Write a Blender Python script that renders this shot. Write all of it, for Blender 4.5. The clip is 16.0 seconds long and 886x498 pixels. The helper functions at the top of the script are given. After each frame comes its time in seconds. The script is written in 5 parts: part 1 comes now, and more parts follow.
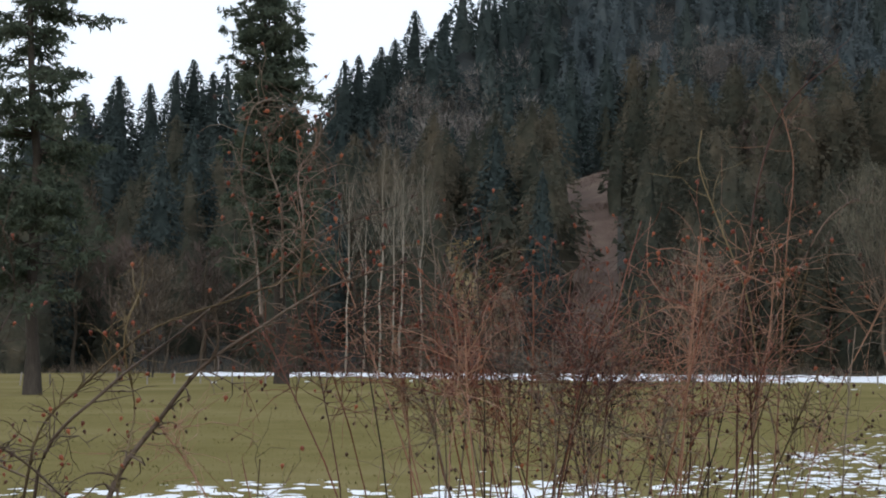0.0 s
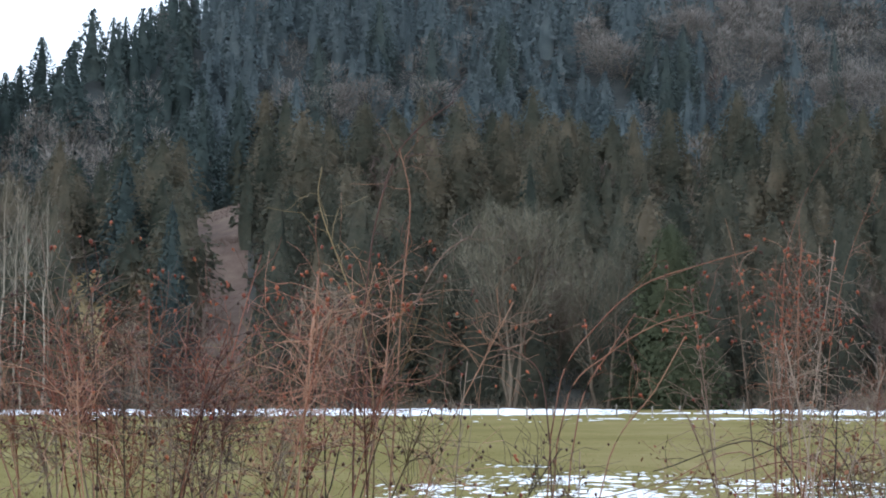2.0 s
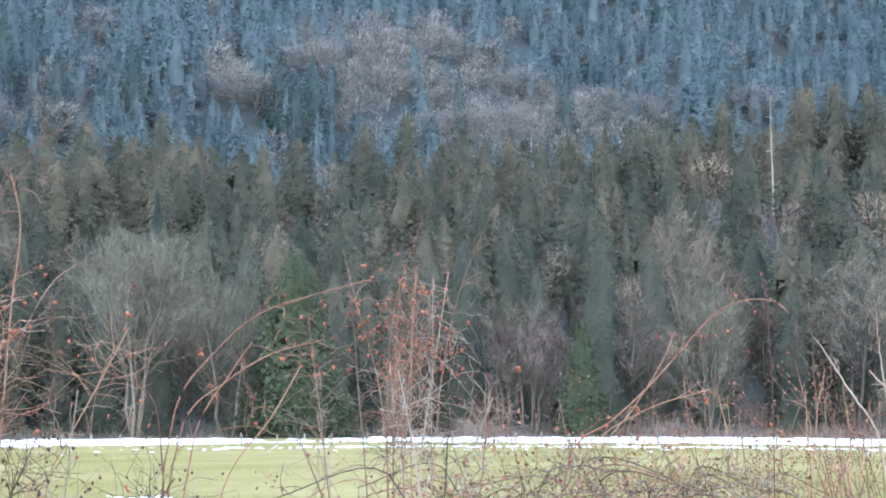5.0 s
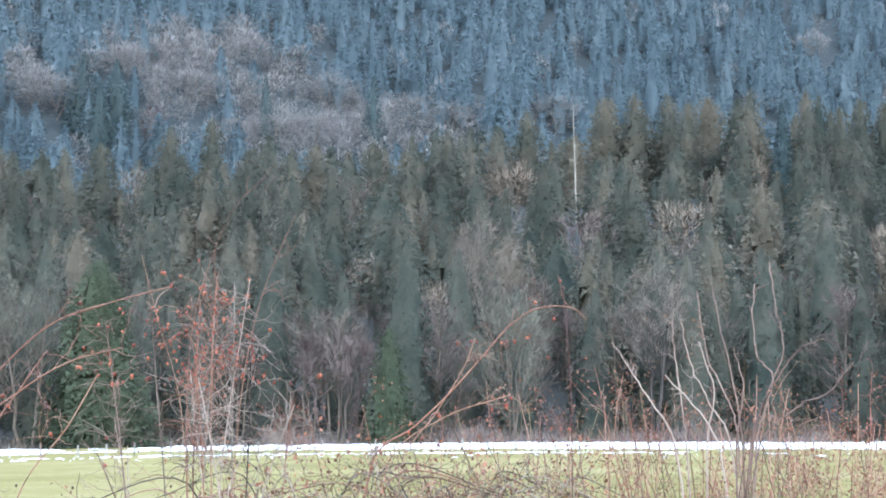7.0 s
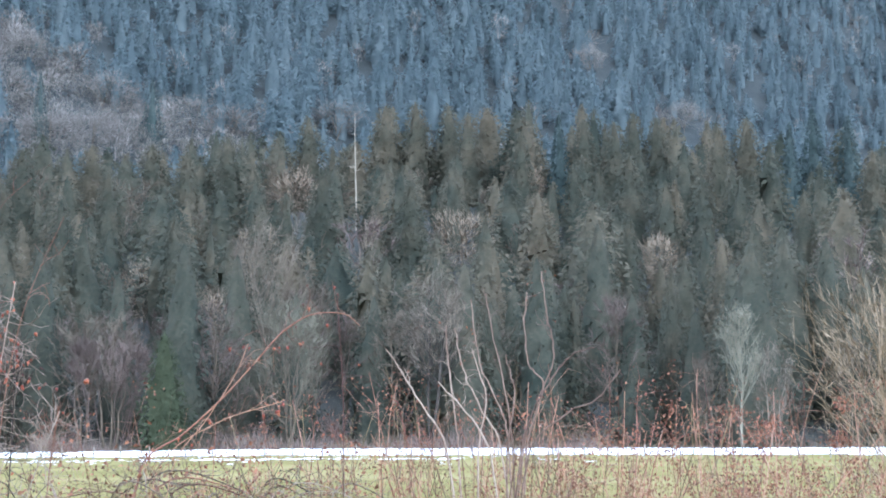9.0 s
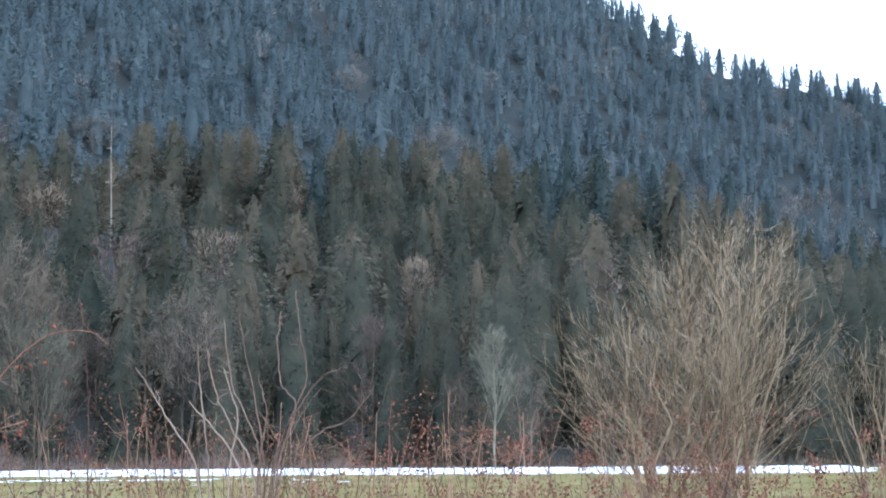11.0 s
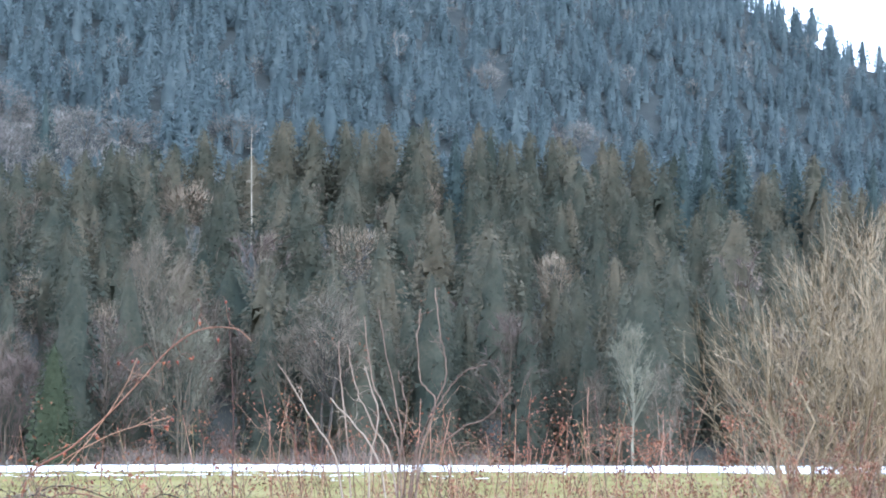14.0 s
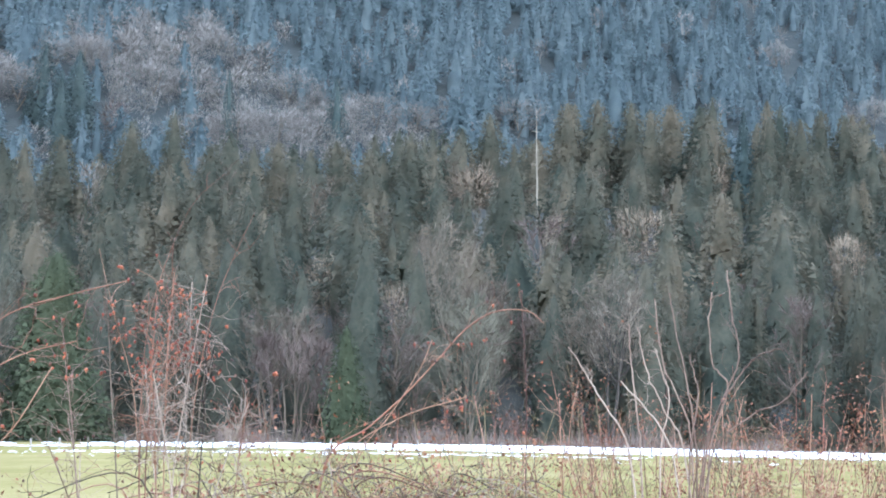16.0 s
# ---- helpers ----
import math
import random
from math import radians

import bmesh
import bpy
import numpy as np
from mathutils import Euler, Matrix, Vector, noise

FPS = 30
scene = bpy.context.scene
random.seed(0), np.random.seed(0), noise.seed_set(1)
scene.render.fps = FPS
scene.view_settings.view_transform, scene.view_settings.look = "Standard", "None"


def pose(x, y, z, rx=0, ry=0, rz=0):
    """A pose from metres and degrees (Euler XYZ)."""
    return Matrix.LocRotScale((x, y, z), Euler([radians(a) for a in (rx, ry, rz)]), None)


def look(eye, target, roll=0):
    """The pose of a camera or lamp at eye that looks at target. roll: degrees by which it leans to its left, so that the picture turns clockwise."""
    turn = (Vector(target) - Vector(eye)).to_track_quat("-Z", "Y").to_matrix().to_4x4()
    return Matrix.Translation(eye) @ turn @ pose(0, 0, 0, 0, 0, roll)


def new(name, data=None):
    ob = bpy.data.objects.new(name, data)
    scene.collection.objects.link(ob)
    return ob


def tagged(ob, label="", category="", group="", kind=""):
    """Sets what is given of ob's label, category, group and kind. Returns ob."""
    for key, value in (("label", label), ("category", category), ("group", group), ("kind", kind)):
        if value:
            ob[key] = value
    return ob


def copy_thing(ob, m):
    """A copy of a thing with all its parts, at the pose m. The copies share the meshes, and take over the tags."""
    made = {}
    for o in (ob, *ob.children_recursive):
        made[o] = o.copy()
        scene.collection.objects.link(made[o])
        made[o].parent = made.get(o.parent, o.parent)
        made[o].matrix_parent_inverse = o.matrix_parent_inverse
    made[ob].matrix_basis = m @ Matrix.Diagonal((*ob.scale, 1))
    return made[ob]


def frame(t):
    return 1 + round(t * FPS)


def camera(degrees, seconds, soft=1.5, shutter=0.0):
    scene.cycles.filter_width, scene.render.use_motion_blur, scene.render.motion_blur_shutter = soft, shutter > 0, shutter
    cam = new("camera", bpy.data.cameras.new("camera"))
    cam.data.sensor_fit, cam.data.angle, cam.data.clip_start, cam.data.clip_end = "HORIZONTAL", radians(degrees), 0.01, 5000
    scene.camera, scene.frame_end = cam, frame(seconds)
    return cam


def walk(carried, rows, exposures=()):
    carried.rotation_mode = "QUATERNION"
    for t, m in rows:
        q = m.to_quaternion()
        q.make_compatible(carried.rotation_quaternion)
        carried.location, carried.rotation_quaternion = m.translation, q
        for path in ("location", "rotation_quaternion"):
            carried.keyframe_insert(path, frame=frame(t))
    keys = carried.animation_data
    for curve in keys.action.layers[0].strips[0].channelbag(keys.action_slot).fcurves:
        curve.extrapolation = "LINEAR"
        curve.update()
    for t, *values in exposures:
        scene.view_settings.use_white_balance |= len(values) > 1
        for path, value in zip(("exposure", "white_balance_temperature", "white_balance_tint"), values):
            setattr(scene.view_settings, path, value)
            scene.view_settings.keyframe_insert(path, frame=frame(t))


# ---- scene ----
# The eye stands on a low roadside verge and turns on the spot, the camera held a little ahead of the turning axis.
cam = camera(31.0, 16.0, soft=1.9)
EYE, ARM = 2.2, 0.12
# seconds, turn to the left, upward tilt, lean to the left (degrees)
ROWS = [
    (0.0, 0.04, 3.92, 1.02),
    (0.5, -3.01, 4.85, 0.91),
    (1.0, -6.90, 5.09, 0.75),
    (1.5, -10.34, 5.24, 0.63),
    (2.0, -13.18, 5.34, 0.57),
    (2.5, -15.66, 5.59, 0.55),
    (3.0, -18.90, 6.01, 0.42),
    (3.5, -21.64, 6.06, 0.31),
    (3.7, -22.68, 6.12, 0.29),
    (5.8, -28.64, 6.43, -0.05),
    (6.0, -29.44, 6.40, -0.11),
    (6.5, -31.81, 6.45, -0.32),
    (7.0, -33.49, 6.67, -0.52),
    (7.5, -35.61, 6.82, -0.57),
    (8.0, -37.20, 6.83, -0.54),
    (8.5, -38.70, 6.81, -0.45),
    (9.0, -41.44, 6.82, -0.62),
    (9.5, -43.47, 6.86, -0.85),
    (10.0, -47.11, 7.35, -0.88),
    (10.2, -48.02, 7.42, -0.89),
    (12.3, -51.08, 7.36, -0.61),
    (12.5, -50.96, 7.38, -0.61),
    (13.0, -49.74, 7.37, -0.55),
    (13.5, -47.94, 7.44, -0.39),
    (14.0, -45.21, 7.38, -0.28),
    (14.5, -42.58, 7.13, -0.16),
    (15.0, -40.20, 6.96, 0.08),
    (15.5, -37.66, 6.75, 0.35),
    (16.0, -34.93, 6.72, 0.72)
]
EXPOSURES = [(0.0, -0.22, 6080, 9), (1.0, -0.24, 5980, 9), (1.5, 0.08, 5900, 8), (2.0, 0.50, 5600, 7), (3.5, 1.50, 5150, 5), (7.0, 1.9, 5000, 6), (9.0, 1.77, 5000, 7), (10.0, 1.40, 5000, 7), (12.5, 1.09, 5000, 7), (14.5, 1.85, 5050, 6), (16.0, 1.88, 5050, 6)]
walk(cam, [(t, pose(-ARM * math.sin(radians(yaw)), ARM * math.cos(radians(yaw)), EYE, 90 + pitch, 0, yaw) @ pose(0, 0, 0, 0, 0, lean))
           for t, yaw, pitch, lean in ROWS], EXPOSURES)

# ---- sky and light: an even white overcast, brightest overhead ----
world = bpy.data.worlds.new("overcast")
scene.world = world
world.use_nodes = True
wn, wl = world.node_tree.nodes, world.node_tree.links
wn.clear()
w_out, w_bg = wn.new("ShaderNodeOutputWorld"), wn.new("ShaderNodeBackground")
w_sky, w_mix, w_scale = wn.new("ShaderNodeTexSky"), wn.new("ShaderNodeMix"), wn.new("ShaderNodeVectorMath")
w_sky.sky_type, w_sky.sun_disc = "NISHITA", False
w_sky.sun_elevation, w_sky.sun_rotation = radians(20), radians(204)
w_scale.operation = "SCALE"
w_scale.inputs["Scale"].default_value = 0.10
w_mix.data_type = "RGBA"
w_mix.inputs["Factor"].default_value = 0.82
w_mix.inputs["B"].default_value = (1.16, 1.20, 1.27, 1)
wl.new(w_sky.outputs["Color"], w_scale.inputs[0])
wl.new(w_scale.outputs["Vector"], w_mix.inputs["A"])
wl.new(w_mix.outputs["Result"], w_bg.inputs["Color"])
w_bg.inputs["Strength"].default_value = 1.2
wl.new(w_bg.outputs["Background"], w_out.inputs["Surface"])
sun = new("sun", bpy.data.lights.new("sun", "SUN"))
sun.data.energy, sun.data.angle, sun.data.color = 1.0, radians(30), (1.0, 0.97, 0.93)
sun.matrix_world = look((0, 0, 20), (22, 50, 0))


# ---- materials ----
def material(name, colours, scale=1.0, rough=0.8, bump=0.3, bump_scale=8.0, tone=0.0, island=0.0, each=0.0, spec=0.3, stretch=(1, 1, 1), thin=0.0):
    """A surface that wanders between two or three colours in two scales of noise, with fine relief.
    tone: also varied tree by tree; island: leaf by leaf; each: object by object."""
    m = bpy.data.materials.new(name)
    m.use_nodes = True
    n, l = m.node_tree.nodes, m.node_tree.links
    b = n["Principled BSDF"]
    b.inputs["Roughness"].default_value = rough
    b.inputs["Specular IOR Level"].default_value = spec
    co, mp = n.new("ShaderNodeTexCoord"), n.new("ShaderNodeMapping")
    mp.inputs["Scale"].default_value = stretch
    l.new(co.outputs["Object"], mp.inputs["Vector"])
    big, fine, ramp, add = n.new("ShaderNodeTexNoise"), n.new("ShaderNodeTexNoise"), n.new("ShaderNodeValToRGB"), n.new("ShaderNodeMath")
    big.inputs["Scale"].default_value, big.inputs["Detail"].default_value = scale, 4
    fine.inputs["Scale"].default_value, fine.inputs["Detail"].default_value = scale * 11, 5
    for node in (big, fine):
        l.new(mp.outputs["Vector"], node.inputs["Vector"])
    add.operation = "MULTIPLY_ADD"
    add.inputs[1].default_value = 0.45
    l.new(fine.outputs["Fac"], add.inputs[0])
    value = big.outputs["Fac"]
    l.new(value, add.inputs[2])
    value = add.outputs[0]

    def mixed_in(source, amount):
        nonlocal value
        more, shift = n.new("ShaderNodeMath"), n.new("ShaderNodeMath")
        shift.operation, more.operation = "SUBTRACT", "MULTIPLY_ADD"
        shift.inputs[1].default_value = 0.5
        l.new(source, shift.inputs[0])
        l.new(shift.outputs[0], more.inputs[0])
        more.inputs[1].default_value = amount
        l.new(value, more.inputs[2])
        value = more.outputs[0]

    if tone:
        at = n.new("ShaderNodeAttribute")
        at.attribute_name = "tone"
        mixed_in(at.outputs["Fac"], tone)
    if island:
        mixed_in(n.new("ShaderNodeNewGeometry").outputs["Random Per Island"], island)
    if each:
        mixed_in(n.new("ShaderNodeObjectInfo").outputs["Random"], each)
    ramp.color_ramp.elements[0].position, ramp.color_ramp.elements[1].position = 0.38, 1.05
    ramp.color_ramp.elements[0].color, ramp.color_ramp.elements[1].color = (*colours[0], 1), (*colours[-1], 1)
    if len(colours) == 3:
        ramp.color_ramp.elements.new(0.70).color = (*colours[1], 1)
    l.new(value, ramp.inputs["Fac"])
    l.new(ramp.outputs["Color"], b.inputs["Base Color"])
    if thin:
        tr, mx = n.new("ShaderNodeBsdfTranslucent"), n.new("ShaderNodeMixShader")
        mx.inputs["Fac"].default_value = thin
        l.new(ramp.outputs["Color"], tr.inputs["Color"])
        l.new(b.outputs["BSDF"], mx.inputs[1])
        l.new(tr.outputs["BSDF"], mx.inputs[2])
        l.new(mx.outputs["Shader"], n["Material Output"].inputs["Surface"])
    if bump:
        bp, bn = n.new("ShaderNodeBump"), n.new("ShaderNodeTexNoise")
        bn.inputs["Scale"].default_value, bn.inputs["Detail"].default_value = bump_scale, 6
        bp.inputs["Strength"].default_value = bump
        bp.inputs["Distance"].default_value = 0.1 if bump_scale > 2 else 0.8
        l.new(mp.outputs["Vector"], bn.inputs["Vector"])
        l.new(bn.outputs["Fac"], bp.inputs["Height"])
        l.new(bp.outputs["Normal"], b.inputs["Normal"])
    return m


GRASS = material("winter_grass", [(0.116, 0.099, 0.033), (0.164, 0.139, 0.053), (0.230, 0.188, 0.090)], 0.06, 0.95, 0.8, 6.0, spec=0.02)
SNOW = material("old_snow", [(0.70, 0.73, 0.78), (0.86, 0.87, 0.90)], 0.5, 0.6, 0.4, 3.0)
SOIL = material("forest_floor", [(0.020, 0.021, 0.018), (0.034, 0.034, 0.029), (0.055, 0.052, 0.043)], 0.05, 0.95, 0.6, 3.0)
COVER = material("evergreen_undergrowth", [(0.016, 0.019, 0.019), (0.026, 0.030, 0.029), (0.042, 0.045, 0.042)], 0.15, 0.95, 0.6, 0.6)
BRACKEN = material("dead_bracken", [(0.06, 0.040, 0.032), (0.105, 0.070, 0.054), (0.15, 0.11, 0.08)], 0.2, 0.95, 0.6, 3.0)
DRY = material("dry_grass", [(0.15, 0.11, 0.05), (0.23, 0.17, 0.078), (0.29, 0.22, 0.12)], 0.5, 0.95, 0.5, 5.0, island=0.5)
CEDAR = material("cedar_foliage", [(0.048, 0.057, 0.044), (0.094, 0.092, 0.066), (0.166, 0.137, 0.094)], 0.16, 0.85, 0, tone=0.4, island=0.08, spec=0.15, thin=0.5)
# Fir green made paler and bluer: the haze of distance put into the colour.
HAZED_FIR = material("hazed_fir_foliage", [(0.094, 0.120, 0.126), (0.122, 0.150, 0.156), (0.156, 0.182, 0.182)], 0.14, 0.85, 0, tone=0.4, island=0.10, spec=0.15, thin=0.5)
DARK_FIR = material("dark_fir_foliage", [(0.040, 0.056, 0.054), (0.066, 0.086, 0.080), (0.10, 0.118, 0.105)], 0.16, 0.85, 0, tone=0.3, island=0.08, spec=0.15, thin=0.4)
GREEN_CEDAR = material("green_cedar_foliage", [(0.050, 0.061, 0.034), (0.078, 0.089, 0.050), (0.112, 0.122, 0.070)], 0.3, 0.85, 0, tone=0.3, island=0.2, spec=0.15, thin=0.5)
OLD_FIR = material("old_fir_foliage", [(0.045, 0.062, 0.044), (0.075, 0.095, 0.064), (0.11, 0.125, 0.085)], 0.3, 0.8, 0, island=0.3, thin=0.4)
BARK = material("dark_bark", [(0.018, 0.014, 0.011), (0.042, 0.034, 0.027), (0.08, 0.066, 0.052)], 0.6, 0.95, 0.9, 6.0, stretch=(1, 1, 0.25))
PALE_BARK = material("pale_bark", [(0.16, 0.15, 0.13), (0.34, 0.33, 0.30), (0.50, 0.49, 0.45)], 0.7, 0.85, 0.4, 6.0, stretch=(1, 1, 0.4))
BIRCH = material("birch_bark", [(0.14, 0.118, 0.088), (0.25, 0.215, 0.165), (0.36, 0.315, 0.25)], 0.7, 0.85, 0.3, 6.0, stretch=(1, 1, 0.4))
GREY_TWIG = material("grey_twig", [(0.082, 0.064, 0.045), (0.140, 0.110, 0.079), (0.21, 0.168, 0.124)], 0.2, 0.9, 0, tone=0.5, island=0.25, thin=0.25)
PINK_TWIG = material("russet_twig", [(0.105, 0.076, 0.062), (0.175, 0.128, 0.106), (0.25, 0.192, 0.162)], 0.2, 0.9, 0, tone=0.5, island=0.25, thin=0.25)
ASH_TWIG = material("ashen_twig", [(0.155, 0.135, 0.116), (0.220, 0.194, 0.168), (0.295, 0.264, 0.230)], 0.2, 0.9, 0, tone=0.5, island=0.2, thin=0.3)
MOSS_TWIG = material("mossy_twig", [(0.112, 0.100, 0.068), (0.172, 0.155, 0.108), (0.255, 0.230, 0.165)], 0.2, 0.9, 0, tone=0.5, island=0.2, thin=0.3)
TAN_TWIG = material("tan_twig", [(0.145, 0.103, 0.070), (0.215, 0.160, 0.112), (0.285, 0.222, 0.158)], 0.3, 0.9, 0, tone=0.5, island=0.4)
STRAW_TWIG = material("straw_twig", [(0.120, 0.084, 0.048), (0.215, 0.155, 0.092), (0.335, 0.250, 0.160)], 0.8, 0.8, 0.2, 20, island=0.7)
RED_CANE = material("red_cane", [(0.058, 0.023, 0.0155), (0.160, 0.066, 0.039), (0.25, 0.138, 0.083)], 3.0, 0.55, 0.2, 60, each=0.9)
ROSE_CANE = material("rose_cane", [(0.058, 0.021, 0.0145), (0.205, 0.072, 0.044), (0.33, 0.178, 0.115)], 3.0, 0.5, 0.2, 60, each=1.0)
GREY_CANE = material("grey_cane", [(0.030, 0.020, 0.014), (0.095, 0.065, 0.045), (0.20, 0.152, 0.114)], 3.0, 0.7, 0.3, 60, each=0.8)
GREEN_CANE = material("olive_cane", [(0.05, 0.033, 0.016), (0.11, 0.075, 0.034), (0.19, 0.14, 0.07)], 3.0, 0.7, 0.3, 60, each=0.8)
PALE_STEM = material("pale_stem", [(0.085, 0.052, 0.038), (0.185, 0.122, 0.090), (0.31, 0.235, 0.180)], 3.0, 0.7, 0.3, 60, each=0.6)
HIP = material("rose_hip_red", [(0.075, 0.017, 0.0105), (0.175, 0.041, 0.021), (0.28, 0.090, 0.042)], 30, 0.5, 0.1, 200, each=0.6, spec=0.25)
HIP_DARK = material("shrivelled_hip", [(0.020, 0.012, 0.010), (0.06, 0.025, 0.018), (0.11, 0.05, 0.03)], 30, 0.6, 0.4, 300, each=0.6)
LEAF_RED = material("withered_leaf", [(0.085, 0.034, 0.021), (0.165, 0.066, 0.038), (0.25, 0.115, 0.065)], 6, 0.8, 0.3, 40, island=0.7)
TUFT = material("grass_blades", [(0.092, 0.088, 0.026), (0.162, 0.142, 0.050), (0.29, 0.235, 0.112)], 0.4, 0.9, 0, island=0.8, spec=0.05, thin=0.3)
POST = material("weathered_post", [(0.10, 0.085, 0.068), (0.22, 0.19, 0.16), (0.32, 0.29, 0.25)], 2.0, 0.9, 0.6, 20, each=0.5, stretch=(1, 1, 0.2))
WIRE = material("fence_wire", [(0.16, 0.16, 0.16), (0.25, 0.25, 0.25)], 2.0, 0.5, 0)


# ---- mesh helpers ----
def facing(v, f, normals):
    """Turns each triangle to the side that its normals point to."""
    v, f = np.asarray(v, float), np.asarray(f, int)
    flat = np.cross(v[f[:, 1]] - v[f[:, 0]], v[f[:, 2]] - v[f[:, 0]])
    away = (flat * normals[f].sum(1)).sum(1) < 0
    return np.where(away[:, None], f[:, ::-1], f)


def mesh(name, v, f, mat, tone=None, normals=None):
    me = bpy.data.meshes.new(name)
    f = np.asarray(f, int) if normals is None else facing(v, f, normals)
    me.from_pydata(np.asarray(v, float), [], f, shade_flat=False)
    if normals is not None:
        me.normals_split_custom_set_from_vertices(normals)
    for m in (mat if isinstance(mat, (list, tuple)) else [mat]):
        me.materials.append(m)
    if tone is not None:
        me.attributes.new("tone", "FLOAT", "POINT").data.foreach_set("value", np.asarray(tone, np.float32))
    return me


def part(name, me, parent, label=""):
    ob = new(name, me)
    ob.parent = parent
    return tagged(ob, label) if label else ob


def crown_normals(v, middle, seed=0):
    """Leaves and twigs turn every way: each is lit as the part of the crown that it belongs to."""
    v = np.asarray(v, float)
    r = np.hypot(v[:, 0], v[:, 1])
    n = np.stack([v[:, 0], v[:, 1], 0.45 * r + 0.35 * np.maximum(v[:, 2] - middle, 0)], 1) / (np.median(r) + 1e-6)
    n += np.random.default_rng(seed).normal(0, 0.15, n.shape) + [0, 0, 0.30]
    return n / (np.linalg.norm(n, axis=1, keepdims=True) + 1e-9)


def thing(name, at, label, category, group="", kind=""):
    ob = new(name)
    ob.location = at
    return tagged(ob, label, category, group, kind)


def joined(pieces):
    """Vertices and triangles of several pieces as one."""
    vs, fs, n = [], [], 0
    for v, f in pieces:
        vs.append(v)
        fs.append(np.asarray(f) + n)
        n += len(v)
    return np.concatenate(vs), np.concatenate(fs)


def tube(points, radii, sides=5):
    """A round, tapering rod along a line of points, as triangles."""
    p = np.asarray(points, float)
    r = np.asarray(radii, float)
    d = np.gradient(p, axis=0)
    d /= np.linalg.norm(d, axis=1, keepdims=True) + 1e-9
    ref = np.where(np.abs(d[:, 2:3]) > 0.9, [[1.0, 0, 0]], [[0, 0, 1.0]])
    u = np.cross(d, ref)
    u /= np.linalg.norm(u, axis=1, keepdims=True) + 1e-9
    w = np.cross(d, u)
    a = np.arange(sides) * 2 * np.pi / sides
    ring = u[:, None] * np.cos(a)[None, :, None] + w[:, None] * np.sin(a)[None, :, None]
    v = (p[:, None] + ring * r[:, None, None]).reshape(-1, 3)
    i, j = np.meshgrid(np.arange(len(p) - 1), np.arange(sides), indexing="ij")
    k = (j + 1) % sides
    q = np.stack([i * sides + j, i * sides + k, (i + 1) * sides + k, (i + 1) * sides + j], -1).reshape(-1, 4)
    f = np.concatenate([q[:, [0, 1, 2]], q[:, [0, 2, 3]]])
    return v, f


def rods(p0, p1, r0, r1):
    """Many straight three-sided rods at once."""
    p0, p1, r0, r1 = (np.asarray(a, float) for a in (p0, p1, r0, r1))
    d = p1 - p0
    d /= np.linalg.norm(d, axis=1, keepdims=True) + 1e-9
    ref = np.where(np.abs(d[:, 2:3]) > 0.9, [[1.0, 0, 0]], [[0, 0, 1.0]])
    u = np.cross(d, ref)
    u /= np.linalg.norm(u, axis=1, keepdims=True) + 1e-9
    w = np.cross(d, u)
    rings = []
    for p, r in ((p0, r0), (p1, r1)):
        for k in range(3):
            a = 2 * np.pi * k / 3
            rings.append(p + (u * math.cos(a) + w * math.sin(a)) * r[:, None])
    v = np.stack(rings, 1).reshape(-1, 3)
    base = np.array([[0, 1, 4], [0, 4, 3], [1, 2, 5], [1, 5, 4], [2, 0, 3], [2, 3, 5]])
    f = (np.arange(len(p0))[:, None, None] * 6 + base).reshape(-1, 3)
    return v, f


def slivers(p, d, length, width, rng, side=None):
    """Thin single blades from p along d."""
    side = np.cross(d, rng.normal(size=d.shape)) if side is None else side
    side /= np.linalg.norm(side, axis=1, keepdims=True) + 1e-9
    w = (side * np.asarray(width)[:, None]) * 0.5
    v = np.stack([p - w, p + w, p + d * np.asarray(length)[:, None]], 1).reshape(-1, 3)
    return v, np.arange(len(v)).reshape(-1, 3)


# ---- the lie of the land, by bearing (degrees to the right of the first view) and distance from the eye ----
def lerp(x, table):
    return np.interp(x, [t[0] for t in table], [t[1] for t in table])


SKYLINE = [(-60, 5), (-30, 6.5), (-16, 8.0), (-13.8, 8.2), (-9.2, 9.7), (-4.7, 9.4), (-3, 10.7), (-1.5, 12.1), (0, 12.9), (2.4, 14.2), (10, 17.8), (25, 20.5),
           (45, 20), (55, 17.4), (57.4, 16.1), (59.6, 14.8), (61.6, 14.0), (64.6, 13.4), (66.8, 13.0), (80, 10), (110, 5)]
# crowns along the first wooded rise, its distance, and the foot of the mountain behind it
RISE_TOPS = [(-60, 6), (-16, 7.0), (-6, 8.2), (0, 9.0), (6, 10.7), (12, 10.9), (17, 10.6), (21, 9.9), (26, 10.8), (36, 11.4), (42, 12.0), (48, 11.7), (55, 11.0), (58, 10.2), (62, 8.9), (66, 7.2), (110, 5)]
RISE_FAR = [(-60, 300), (-6, 320), (0, 355), (6, 380), (20, 415), (55, 420), (66, 400), (110, 400)]
FOOT_FAR = [(-60, 380), (-6, 400), (0, 430), (6, 480), (12, 520), (20, 540), (36, 610), (45, 690), (55, 780), (67, 820), (110, 820)]
STEEP = 0.62
FENCE_DIP = [(-60, -1.0), (-16, -1.2), (-6, -0.98), (0, -0.86), (14, -0.68), (25, -0.55), (36, -0.55), (51, -0.70), (65, -0.82), (110, -0.8)]
FENCE_FAR, BANK_FAR, TOE_FAR, RISE = 165.0, 205.0, 228.0, 0.55


def smooth(a, b, x):
    t = np.clip((x - a) / (b - a), 0, 1)
    return t * t * (3 - 2 * t)


